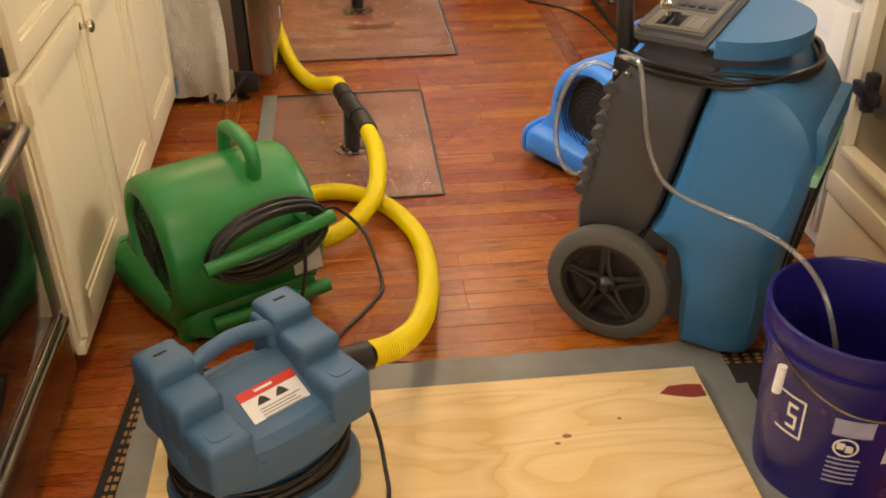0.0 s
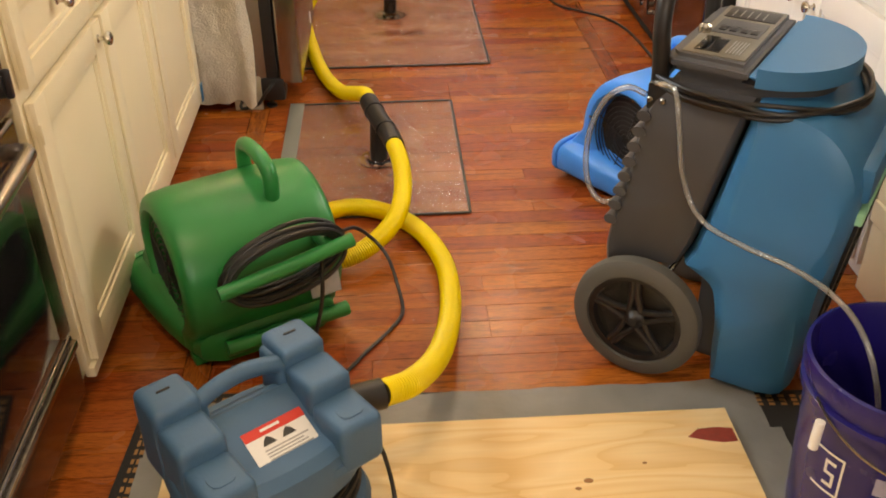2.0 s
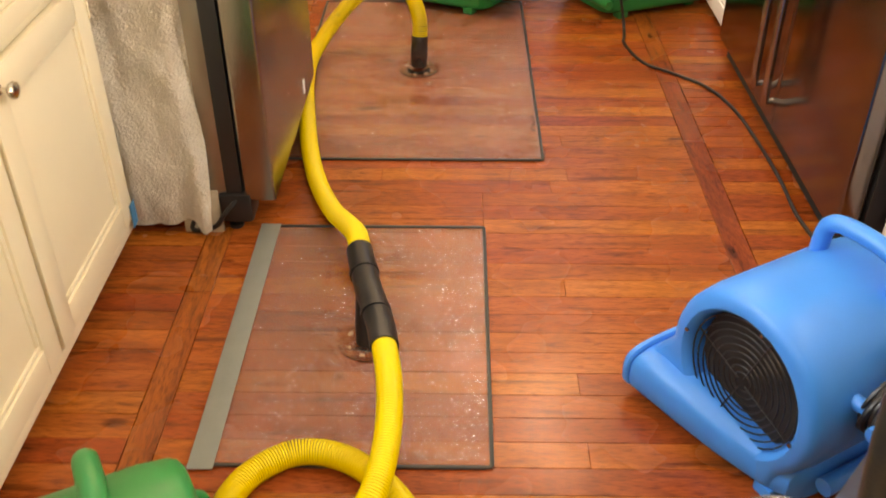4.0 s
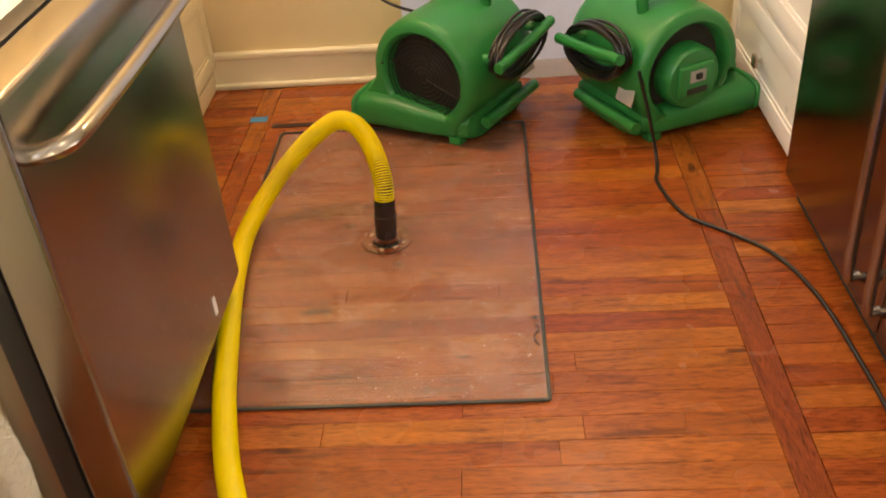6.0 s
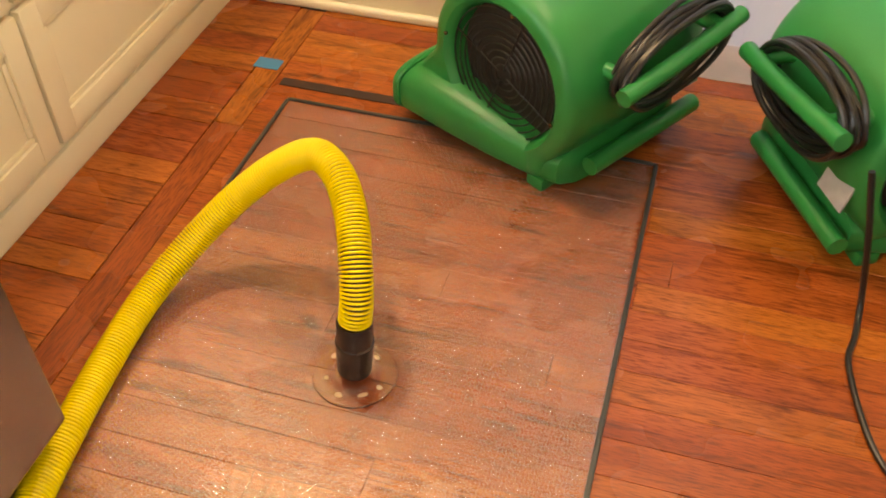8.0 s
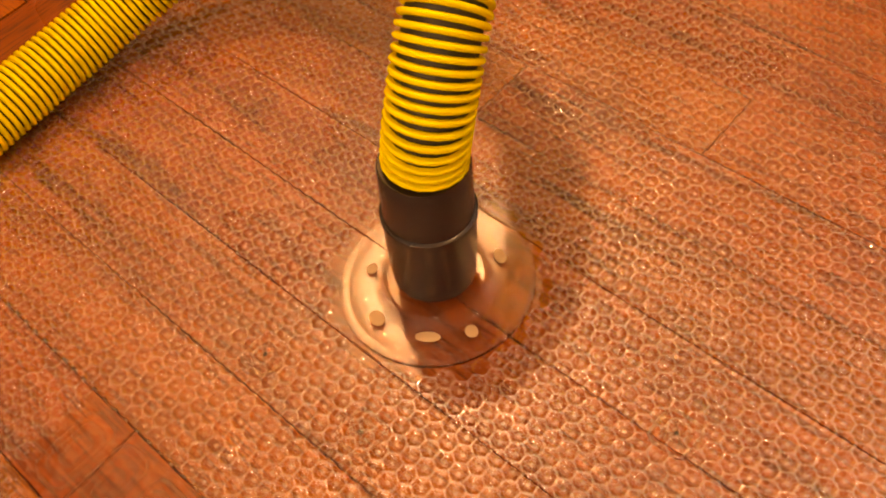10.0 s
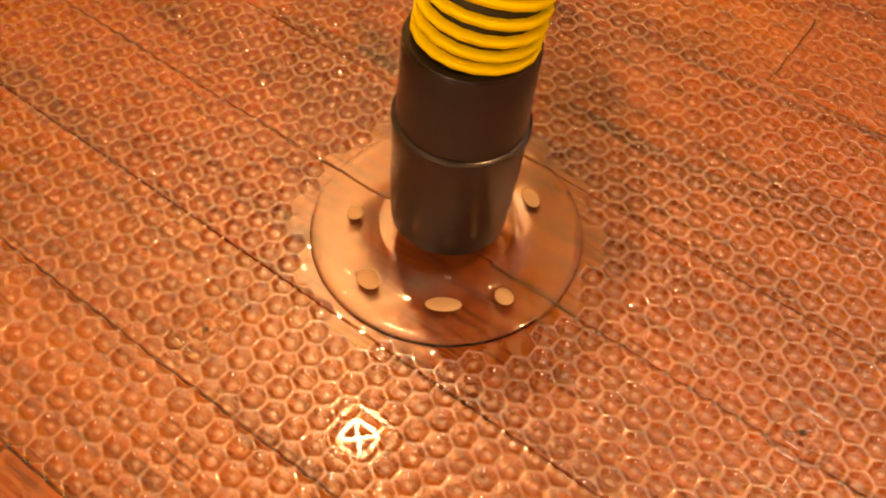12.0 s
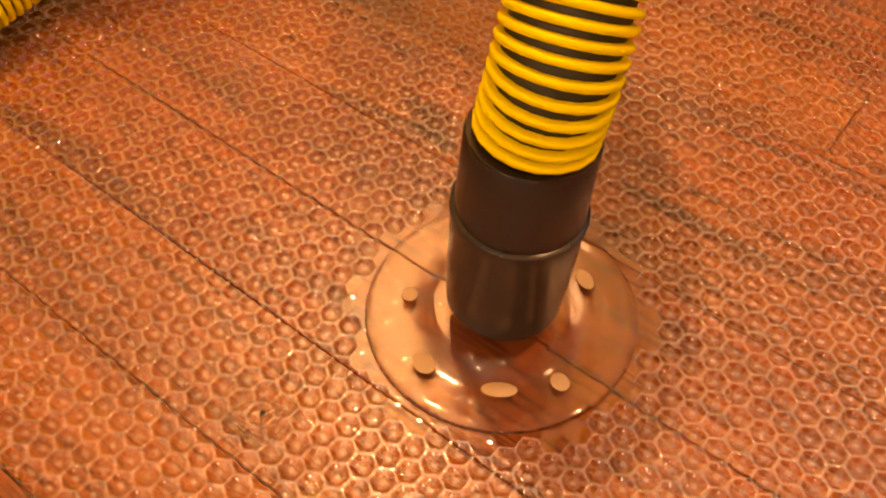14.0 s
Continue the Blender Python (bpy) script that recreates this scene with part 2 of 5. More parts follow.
M_STEEL = mat("brushed_stainless", (0.34, 0.315, 0.285), 0.24, 1.0, var=0.06, scale=4, bump=0.06, bscale=40)
M_STEELD = mat("dark_stainless", (0.21, 0.175, 0.155), 0.2, 1.0, var=0.06, scale=3, bump=0.04, bscale=30)
M_NICKEL = mat("satin_nickel", (0.60, 0.55, 0.47), 0.25, 1.0, var=0.06)
M_GLASSB = mat("black_oven_glass", (0.008, 0.008, 0.009), 0.08, spec=0.7, var=0.2, bump=0)
M_BUCKET = mat("cobalt_bucket_plastic", (0.013, 0.010, 0.130), 0.26, var=0.12, scale=8, bump=0.12, bscale=120)
M_WHITEL = mat("white_label", (0.78, 0.77, 0.74), 0.5, var=0.05)
M_PLATE = mat("worn_silver_label", (0.42, 0.41, 0.39), 0.4, var=0.3, scale=40)
M_PALEL = mat("pale_worn_print", (0.36, 0.36, 0.50), 0.5, var=0.25, scale=60)
M_REDL = mat("red_label", (0.62, 0.035, 0.02), 0.45)
M_INK = mat("black_ink", (0.03, 0.03, 0.03), 0.6)
M_GREYINK = mat("grey_ink", (0.32, 0.32, 0.31), 0.6)
M_BLANKET = mat("off_white_fibre_blanket", (0.84, 0.77, 0.65), 0.95, var=0.10, scale=22, bump=0.9, bscale=150, dist=0.006)
M_FILM = mat("grey_film_and_tape", (0.21, 0.205, 0.19), 0.38, var=0.25, scale=9, bump=0.5, bscale=26, dist=0.006)
M_TAPE = mat("grey_duct_tape", (0.20, 0.21, 0.19), 0.42, var=0.12, bump=0.25, bscale=200)
M_BLUETAPE = mat("blue_masking_tape", (0.04, 0.19, 0.36), 0.6)
M_RUG = mat("black_rug_pile", (0.016, 0.014, 0.012), 0.95, var=0.4, bump=0.8, bscale=300)
M_RUGP = mat("tan_rug_pattern", (0.33, 0.17, 0.06), 0.95, var=0.4, bump=0.8, bscale=300)
M_PLY = ply_mat("pale_plywood")
M_KNOT = mat("plywood_knot", (0.30, 0.14, 0.05), 0.6)
M_REDST = mat("red_stain", (0.24, 0.035, 0.02), 0.6, var=0.4, scale=60)
M_SEAL = mat("dark_grey_seal", (0.03, 0.033, 0.03), 0.4)
M_MAT = glass_mat("clear_embossed_sheet", (0.89, 0.865, 0.82), 0.060, 1.45, 0.008, 2.5)
# paler, milkier sheet: paints the glints of the ridges into their colour
M_RIDGE_GLINT = glass_mat("sheet_ridges_painted_glint", (0.97, 0.95, 0.92), 0.12, 1.45, 0.12, 4.0)
M_CLEAR = glass_mat("clear_moulded_plastic", (0.97, 0.94, 0.90), 0.07, 1.40, 0.008, 1.3)
M_TUBE = clear_mat("cloudy_clear_tube", (0.88, 0.88, 0.86), 0.16, 0.12, 1.5, 1.4)
M_MINT = mat("mint_filter_foam", (0.30, 0.66, 0.46), 0.8, bump=0.4)
M_PANEL = mat("olive_grey_control_panel", (0.13, 0.115, 0.085), 0.35, var=0.15)
M_BRASSGL = mat("aged_pane_backing", (0.22, 0.17, 0.10), 0.12, var=0.3, scale=5, bump=0)


def sheet_mat(name):
    """Translucent white containment film that passes the daylight behind it."""
    m = bpy.data.materials.new(name)
    m.use_nodes = True
    nt = m.node_tree
    b = nt.nodes["Principled BSDF"]
    b.inputs["Base Color"].default_value, b.inputs["Roughness"].default_value = (0.78, 0.82, 0.9, 1), 0.3
    tl = nt.nodes.new("ShaderNodeBsdfTranslucent")
    tl.inputs[0].default_value = (0.80, 0.84, 0.92, 1)
    mx = nt.nodes.new("ShaderNodeMixShader")
    mx.inputs[0].default_value = 0.65
    nt.links.new(b.outputs[0], mx.inputs[1])
    nt.links.new(tl.outputs[0], mx.inputs[2])
    nt.links.new(mx.outputs[0], nt.nodes["Material Output"].inputs[0])
    n = nt.nodes.new("ShaderNodeTexNoise")
    n.inputs["Scale"].default_value = 9
    bp = nt.nodes.new("ShaderNodeBump")
    bp.inputs["Strength"].default_value, bp.inputs["Distance"].default_value = 0.6, 0.02
    nt.links.new(n.outputs[0], bp.inputs["Height"])
    nt.links.new(bp.outputs[0], b.inputs["Normal"])
    return m


M_SHEET = sheet_mat("white_containment_film")


def glow_mat(name, color, strength):
    m = bpy.data.materials.new(name)
    m.use_nodes = True
    b = m.node_tree.nodes["Principled BSDF"]
    b.inputs["Emission Color"].default_value, b.inputs["Emission Strength"].default_value = (*color, 1), strength
    return m


M_GLOW = glow_mat("lamp_lens", (1.0, 0.82, 0.6), 8)
# glowing panes of the added, unseen windows
M_FILL_PANE = glow_mat("fill_light_pane", (0.75, 0.86, 1.0), 6)

# ---- mesh helpers ----


def part(name, bm, material, parent=None, label="", smooth=True, m=None):
    """Links a bmesh as one mesh object, under parent where one is given."""
    me = bpy.data.meshes.new(name)
    bmesh.ops.recalc_face_normals(bm, faces=bm.faces)
    bm.to_mesh(me)
    bm.free()
    me.materials.append(material)
    if smooth:
        me.shade_smooth()
        me.set_sharp_from_angle(angle=radians(38))
    ob = new(name, me)
    if parent is not None:
        ob.parent = parent
    if m is not None:
        ob.matrix_basis = m
    if label:
        ob["label"] = label
    return ob


def thing(name, m, label, category, group="", kind=""):
    ob = new(name)
    ob.matrix_basis = m
    return tagged(ob, label, category, group, kind)


def box(x0, x1, y0, y1, z0, z1, bevel=0.004, seg=2, bm=None):
    bm = bm or bmesh.new()
    vs = bmesh.ops.create_cube(bm, size=1)["verts"]
    for v in vs:
        v.co = Vector((x0 + (v.co.x + 0.5) * (x1 - x0), y0 + (v.co.y + 0.5) * (y1 - y0), z0 + (v.co.z + 0.5) * (z1 - z0)))
    if bevel:
        es = list({e for v in vs for e in v.link_edges})
        bmesh.ops.bevel(bm, geom=es, offset=bevel, segments=seg, affect="EDGES", profile=0.6)
    return bm


def spline(pts, step=0.01):
    """Points at even steps along a smooth curve through pts."""
    P = [Vector(p) for p in pts]
    P = [2 * P[0] - P[1]] + P + [2 * P[-1] - P[-2]]
    out = []
    for i in range(1, len(P) - 2):
        a, b, c, d = P[i - 1], P[i], P[i + 1], P[i + 2]
        n = max(2, int((c - b).length / step * 3))
        for k in range(n):
            t = k / n
            out.append(0.5 * (2 * b + (c - a) * t + (2 * a - 5 * b + 4 * c - d) * t * t + (3 * b - a - 3 * c + d) * t ** 3))
    out.append(P[-2])
    even, need = [out[0]], step
    for a, b in zip(out, out[1:]):
        seg = (b - a).length
        while seg >= need:
            a = a + (b - a) * (need / seg)
            even.append(a.copy())
            seg = (b - a).length
            need = step
        need -= seg
    even.append(out[-1])
    return even


def loft(bm, loops, close_ends=True, ring=True):
    vs = [[bm.verts.new(p) for p in lp] for lp in loops]
    n = len(vs[0])
    for a, b in zip(vs, vs[1:]):
        for i in range(n if ring else n - 1):
            bm.faces.new((a[i], a[(i + 1) % n], b[(i + 1) % n], b[i]))
    if close_ends:
        bm.faces.new(vs[0][::-1])
        bm.faces.new(vs[-1])
    return bm


def sweep(pts, radius, sides=10, bm=None, radii=None, ends=True, squash=1.0):
    """A tube along points; radii may give one radius for each point."""
    bm = bm or bmesh.new()
    up = Vector((0, 0, 1))
    loops = []
    side = None
    for i, p in enumerate(pts):
        d = (pts[min(i + 1, len(pts) - 1)] - pts[max(i - 1, 0)]).normalized()
        if side is None:
            side = d.cross(up if abs(d.z) < 0.9 else Vector((0, 1, 0))).normalized()
        side = (side - d * side.dot(d)).normalized()
        top = side.cross(d)
        r = radii[i] if radii else radius
        loops.append([p + side * (r * math.cos(a)) + top * (r * squash * math.sin(a)) for a in (2 * math.pi * k / sides for k in range(sides))])
    return loft(bm, loops, ends)


def lathe(profile, sides=40, bm=None, m=None):
    """Turns (radius, z) pairs round the z axis."""
    bm = bm or bmesh.new()
    loops = [[Vector((r * math.cos(2 * math.pi * k / sides), r * math.sin(2 * math.pi * k / sides), z)) for k in range(sides)] for r, z in profile]
    if m is not None:
        loops = [[m @ p for p in lp] for lp in loops]
    return loft(bm, loops, True)


def torus(bm, center, normal, r, tube, n=32, k=6):
    q = Vector(normal).to_track_quat("Z", "Y").to_matrix()
    c = Vector(center)
    loops = []
    for i in range(n):
        a = 2 * math.pi * i / n
        d = Vector((math.cos(a), math.sin(a), 0))
        loops.append([c + q @ (d * (r + tube * math.cos(b)) + Vector((0, 0, tube * math.sin(b)))) for b in (2 * math.pi * j / k for j in range(k))])
    loops.append(loops[0])
    vs = [[bm.verts.new(p) for p in lp] for lp in loops[:-1]]
    for i in range(n):
        a, b = vs[i], vs[(i + 1) % n]
        for j in range(k):
            bm.faces.new((a[j], a[(j + 1) % k], b[(j + 1) % k], b[j]))
    return bm


def prism(outline, z0, z1, bevel=0.0, seg=2):
    """A flat outline of (x, y) pairs, raised from z0 to z1, with rounded top and bottom edges."""
    bm = bmesh.new()
    loft(bm, [[Vector((x, y, z)) for x, y in outline] for z in (z0, z1)])
    if bevel:
        es = [e for e in bm.edges if abs(e.verts[0].co.z - e.verts[1].co.z) < 1e-6]
        bmesh.ops.bevel(bm, geom=es, offset=bevel, segments=seg, affect="EDGES")
    return bm


def rounded(x0, x1, y0, y1, r, n=6):
    out = []
    for cx, cy, a0 in ((x1 - r, y1 - r, 0), (x0 + r, y1 - r, 90), (x0 + r, y0 + r, 180), (x1 - r, y0 + r, 270)):
        for k in range(n + 1):
            a = radians(a0 + 90 * k / n)
            out.append((cx + r * math.cos(a), cy + r * math.sin(a)))
    return out


# ---- the room ----
FLOOR = part("floor", box(-1.6, 1.6, -2.6, 6.1, -0.06, -0.012, 0), M_SUB, smooth=False)
tagged(FLOOR, "varnished reddish pine board floor with narrow strips", "floor", kind="structure")


def wall(name, x0, x1, y0, y1, z0, z1, material=None, label="smooth cream painted wall"):
    return tagged(part(name, box(x0, x1, y0, y1, z0, z1, 0), material or M_WALL, smooth=False), label, "wall", kind="structure")


DOOR_L, DOOR_R, BACK = -0.21, 0.70, 4.895
wall("wall_north_a", -1.6, DOOR_L, BACK, BACK + 0.12, -0.012, 2.5)
wall("wall_north_b", DOOR_R, 1.6, BACK, BACK + 0.12, -0.012, 2.5)
wall("wall_north_c", DOOR_L, DOOR_R, BACK, BACK + 0.12, 2.05, 2.5)
wall("wall_east_a", 1.5, 1.6, -2.6, 1.4, -0.012, 2.5)
wall("wall_east_b", 1.5, 1.6, 3.0, BACK, -0.012, 2.5)
wall("wall_east_c", 1.5, 1.6, 1.4, 3.0, -0.012, 1.15)
wall("wall_east_d", 1.5, 1.6, 1.4, 3.0, 2.1, 2.5)
wall("wall_west_a", -1.6, -1.5, -2.6, 1.4, -0.012, 2.5)
wall("wall_west_b", -1.6, -1.5, 3.0, BACK, -0.012, 2.5)
wall("wall_west_c", -1.6, -1.5, 1.4, 3.0, -0.012, 1.15)
wall("wall_west_d", -1.6, -1.5, 1.4, 3.0, 2.1, 2.5)
wall("wall_south_a", -1.5, -0.7, -2.6, -2.5, -0.012, 2.5)
wall("wall_south_b", 0.9, 1.5, -2.6, -2.5, -0.012, 2.5)
wall("wall_south_c", -0.7, 0.9, -2.6, -2.5, -0.012, 1.1)
wall("wall_south_d", -0.7, 0.9, -2.6, -2.5, 2.1, 2.5)
wall("hall_wall_a", -0.65, -0.55, BACK + 0.12, 6.1, -0.012, 2.5)
wall("hall_wall_b", 1.1, 1.2, BACK + 0.12, 6.1, -0.012, 2.5)
wall("hall_wall_c", -0.65, 1.2, 6.1, 6.2, -0.012, 2.5)
tagged(part("ceiling", box(-1.6, 1.6, -2.6, 6.2, 2.5, 2.56, 0), M_CEIL, smooth=False), "flat white painted ceiling", "ceiling", kind="structure")



# unseen windows, added to go with the fill lights
def fill_window(name, m, w, hgt):
    t = thing(name, m, "white framed unseen window added for fill light", "window", kind="structure")
    part("pane", box(0.06, 0.07, -w / 2, w / 2, -hgt / 2, hgt / 2, 0), M_FILL_PANE, t, smooth=False)
    a, b = w / 2, hgt / 2
    for fr in (box(0.0, 0.055, -a, -a + 0.05, -b, b), box(0.0, 0.055, a - 0.05, a, -b, b), box(0.0, 0.055, -a + 0.05, a - 0.05, b - 0.05, b), box(0.0, 0.055, -a + 0.05, a - 0.05, -b, -b + 0.05), box(0.005, 0.05, -0.02, 0.02, -b + 0.05, b - 0.05)):
        part("window_frame", fr, M_CABW, t)


fill_window("fill_window_1", pose(-1.505, 2.2, 1.625, 0, 0, 180), 1.6, 0.95)
fill_window("fill_window_3", pose(1.505, 2.2, 1.625), 1.6, 0.95)
fill_window("fill_window_2", pose(0.1, -2.505, 1.6, 0, 0, -90), 1.6, 1.0)

# the two added fill lights get the same fitting
for sx, sy, _ in SPOTS:
    dl = thing("downlight", pose(sx, sy, 2.5), "round recessed ceiling light with white trim, also on the added fill lights", "ceiling light", "downlights")
    part("trim_ring", torus(bmesh.new(), (0, 0, -0.004), (0, 0, 1), 0.085, 0.01), M_CABW, dl)
    part("lens", lathe([(0.001, -0.012), (0.07, -0.012), (0.07, -0.003), (0.001, -0.003)]), M_GLOW, dl)


def skirting(name, x0, x1):
    t = thing(name, pose(0, BACK, 0), "cream gloss painted skirting board with shoe moulding", "baseboard", kind="structure")
    part("board", box(x0, x1, -0.016, -0.001, 0.0, 0.103, 0.003), M_TRIM, t)
    part("cap_moulding", box(x0, x1, -0.024, -0.001, 0.103, 0.128, 0.008, 3), M_TRIM, t)
    part("shoe_moulding", box(x0, x1, -0.034, -0.016, 0.0, 0.022, 0.008, 3), M_TRIM, t)


skirting("baseboard", -0.87, DOOR_L)
skirting("baseboard", DOOR_R, 0.86)

# containment film over the doorway, with a red zip
film = thing("containment_sheet", pose(0, 0, 0), "translucent white plastic containment sheet taped over the doorway", "plastic sheet")
bm = bmesh.new()
nx, nz = 44, 60
g = [[bm.verts.new((DOOR_L - 0.02 + 0.95 * i / nx, BACK + 0.05 + 0.012 * noise.noise((i * 0.22, j * 0.06, 1.0)) + 0.006 * noise.noise((i * 0.7, j * 0.3, 4.0)), 2.05 * j / nz + 0.001)) for i in range(nx + 1)] for j in range(nz + 1)]
for j in range(nz):
    for i in range(nx):
        bm.faces.new((g[j][i], g[j][i + 1], g[j + 1][i + 1], g[j + 1][i]))
part("film", bm, M_SHEET, film)
bm = bmesh.new()
nx, ny = 40, 8
g = [[bm.verts.new((DOOR_L + 0.005 + 0.9 * i / nx, BACK + 0.045 - 0.11 * j / ny, 0.004 + 0.016 * (1 - j / ny) + 0.008 * abs(noise.noise((i * 0.4, j * 0.5, 9.0))))) for i in range(nx + 1)] for j in range(ny + 1)]
for j in range(ny):
    for i in range(nx):
        bm.faces.new((g[j][i], g[j][i + 1], g[j + 1][i + 1], g[j + 1][i]))
part("floor_flap", bm, M_SHEET, film)
part("zip", box(-0.150, -0.112, BACK + 0.02, BACK + 0.032, 0.275, 1.9, 0.004), M_REDL, film, "red adhesive zip strip")


# ---- fitted cabinets ----
def shaker(parent, name, face, y0, y1, z0, z1, material, out, stile=0.06):
    """A flat framed front on a face x = face, out = +1 or -1: the way it looks."""
    def bx(a0, a1, b0, b1, d0, d1, bev=0.003):
        xs = sorted((face + out * d0, face + out * d1))
        return box(xs[0], xs[1], a0, a1, b0, b1, bev)
    front = part(name, bx(y0, y1, z0, z1, 0.002, 0.010), material, parent)
    part("stile", bx(y0, y0 + stile, z0, z1, 0.009, 0.020), material, front)
    part("stile", bx(y1 - stile, y1, z0, z1, 0.009, 0.020), material, front)
    part("rail", bx(y0 + stile, y1 - stile, z1 - stile, z1, 0.009, 0.0195), material, front)
    part("rail", bx(y0 + stile, y1 - stile, z0, z0 + stile, 0.009, 0.0195), material, front)
    part("bead", bx(y0 + stile, y1 - stile, z0 + stile, z0 + stile + 0.012, 0.009, 0.015, 0.004), material, front)
    part("bead", bx(y0 + stile, y1 - stile, z1 - stile - 0.012, z1 - stile, 0.009, 0.015, 0.004), material, front)
    part("bead", bx(y0 + stile, y0 + stile + 0.012, z0 + stile + 0.012, z1 - stile - 0.012, 0.009, 0.015, 0.004), material, front)
    part("bead", bx(y1 - stile - 0.012, y1 - stile, z0 + stile + 0.012, z1 - stile - 0.012, 0.009, 0.015, 0.004), material, front)
    return front


def knob(front, face, y, z, out):
    m = Matrix.Translation((face + out * 0.019, y, z)) @ pose(0, 0, 0, 0, 90 * out, 0)
    part("knob", lathe([(0.009, 0), (0.009, 0.002), (0.005, 0.004), (0.005, 0.014), (0.012, 0.018), (0.0155, 0.024), (0.014, 0.029), (0.008, 0.032), (0.001, 0.033)], 20, m=m), M_NICKEL, front, "round satin nickel knob")


def square_knob(front, face, y, z, out):
    m = Matrix.Translation((face + out * 0.019, y, z)) @ pose(0, 0, 0, 0, 90 * out, 0)
    bm = lathe([(0.006, 0), (0.006, 0.016)], 12, m=m)
    xs = sorted((face + out * 0.033, face + out * 0.046))
    box(xs[0], xs[1], y - 0.017, y + 0.017, z - 0.019, z + 0.019, 0.006, 2, bm)
    part("knob", bm, M_NICKEL, front, "square satin nickel knob")


def hinge(parent, face, y, z, out):
    xs = sorted((face + out * 0.018, face + out * 0.024))
    part("hinge", box(xs[0], xs[1], y - 0.004, y + 0.004, z - 0.02, z + 0.02, 0.003), M_CAB, parent)


LF = -0.85
left_base = thing("base_cabinet", pose(0, 0, 0), "ivory painted base cabinet with framed doors and round knobs", "cabinet")
part("body", box(-1.49, LF, 1.49, 2.90, 0.075, 0.88, 0.003), M_CAB, left_base)
part("toe_kick", box(-1.49, LF - 0.045, 1.49, 2.88, 0.0, 0.076, 0.002), M_CAB, left_base)
part("bottom_rail", box(LF - 0.01, LF + 0.012, 1.49, 2.90, 0.06, 0.085, 0.004), M_CAB, left_base)
DOORS = [(1.505, 1.965, 1.93), (1.985, 2.40, 2.365), (2.415, 2.885, 2.455)]
for y0, y1, ky in DOORS:
    d = shaker(left_base, "door", LF, y0, y1, 0.095, 0.66, M_CAB, 1)
    knob(d, LF, ky, 0.625, 1)
    hinge(d, LF, y0 + 0.002 if ky > (y0 + y1) / 2 else y1 - 0.002, 0.6, 1)
for y0, y1 in ((1.505, 1.965), (1.985, 2.885)):
    d = shaker(left_base, "drawer_front", LF, y0, y1, 0.685, 0.855, M_CAB, 1, 0.04)
    knob(d, LF, (y0 + y1) / 2, 0.77, 1)
worktop = tagged(part("worktop", box(-1.495, LF + 0.035, 1.49, 2.93, 0.882, 0.92, 0.006), mat("pale_stone_worktop", (0.5, 0.46, 0.4), 0.2, var=0.3, scale=60)), "pale speckled stone worktop on the base cabinet", "worktop")
tagged(part("tape_label", box(LF + 0.022, LF + 0.0235, 2.862, 2.893, 0.075, 0.135, 0), M_BLUETAPE), "blue masking tape stuck on the cabinet's foot", "tape")

# far drawer units on both sides
far_left = thing("drawer_cabinet", pose(0, 0, 0), "ivory painted drawer cabinet with square nickel knobs", "cabinet")
part("body", box(-1.49, LF - 0.01, 3.68, 4.89, 0.06, 0.88, 0.003), M_CAB, far_left)
part("plinth", box(-1.49, LF - 0.002, 3.68, 4.89, 0.0, 0.062, 0.006), M_CAB, far_left)
for y0, y1 in ((3.69, 4.17), (4.18, 4.88)):
    for z0, z1 in ((0.085, 0.345), (0.36, 0.60), (0.615, 0.85)):
        d = shaker(far_left, "drawer_front", LF - 0.01, y0, y1, z0, z1, M_CAB, 1, 0.045)
        square_knob(d, LF - 0.01, (y0 + y1) / 2 + 0.03, (z0 + z1) / 2 - 0.01, 1)
tagged(part("worktop", box(-1.495, LF + 0.03, 3.68, 4.89, 0.882, 0.92, 0.006), worktop.data.materials[0]), "pale speckled stone worktop on the drawer cabinet", "worktop")

RF = 0.865
far_right = thing("drawer_cabinet", pose(0, 0, 0), "white painted drawer cabinet with square nickel knobs", "cabinet")
part("body", box(RF, 1.49, 4.06, 4.89, 0.06, 0.88, 0.003), M_CABW, far_right)
part("plinth", box(RF + 0.03, 1.49, 4.06, 4.89, 0.0, 0.062, 0.003), M_CABW, far_right)
for z0, z1 in ((0.04, 0.30), (0.315, 0.58), (0.595, 0.85)):
    d = shaker(far_right, "drawer_front", RF, 4.075, 4.875, z0, z1, M_CABW, -1, 0.06)
    square_knob(d, RF, 4.50, (z0 + z1) / 2 + 0.0, -1)
tagged(part("worktop", box(RF - 0.03, 1.495, 4.06, 4.89, 0.882, 0.92, 0.006), worktop.data.materials[0]), "pale speckled stone worktop on the white drawers", "worktop")

near_right = thing("base_cabinet", pose(0, 0, 0), "white painted base cabinet with panelled doors and nickel knobs", "cabinet")
part("body", box(RF + 0.035, 1.49, 1.80, 2.82, 0.05, 0.88, 0.003), M_CABW, near_right)
part("plinth", box(RF + 0.06, 1.49, 1.80, 2.82, 0.0, 0.052, 0.003), M_CABW, near_right)
for y0, y1, ky in ((1.815, 2.30, 2.26), (2.315, 2.80, 2.36)):
    d = shaker(near_right, "door", RF + 0.035, y0, y1, 0.06, 0.62, M_CABW, -1, 0.075)
    knob(d, RF + 0.035, ky, 0.54, -1)
    d = shaker(near_right, "drawer_front", RF + 0.035, y0, y1, 0.64, 0.855, M_CABW, -1, 0.045)
    knob(d, RF + 0.035, (y0 + y1) / 2, 0.75, -1)
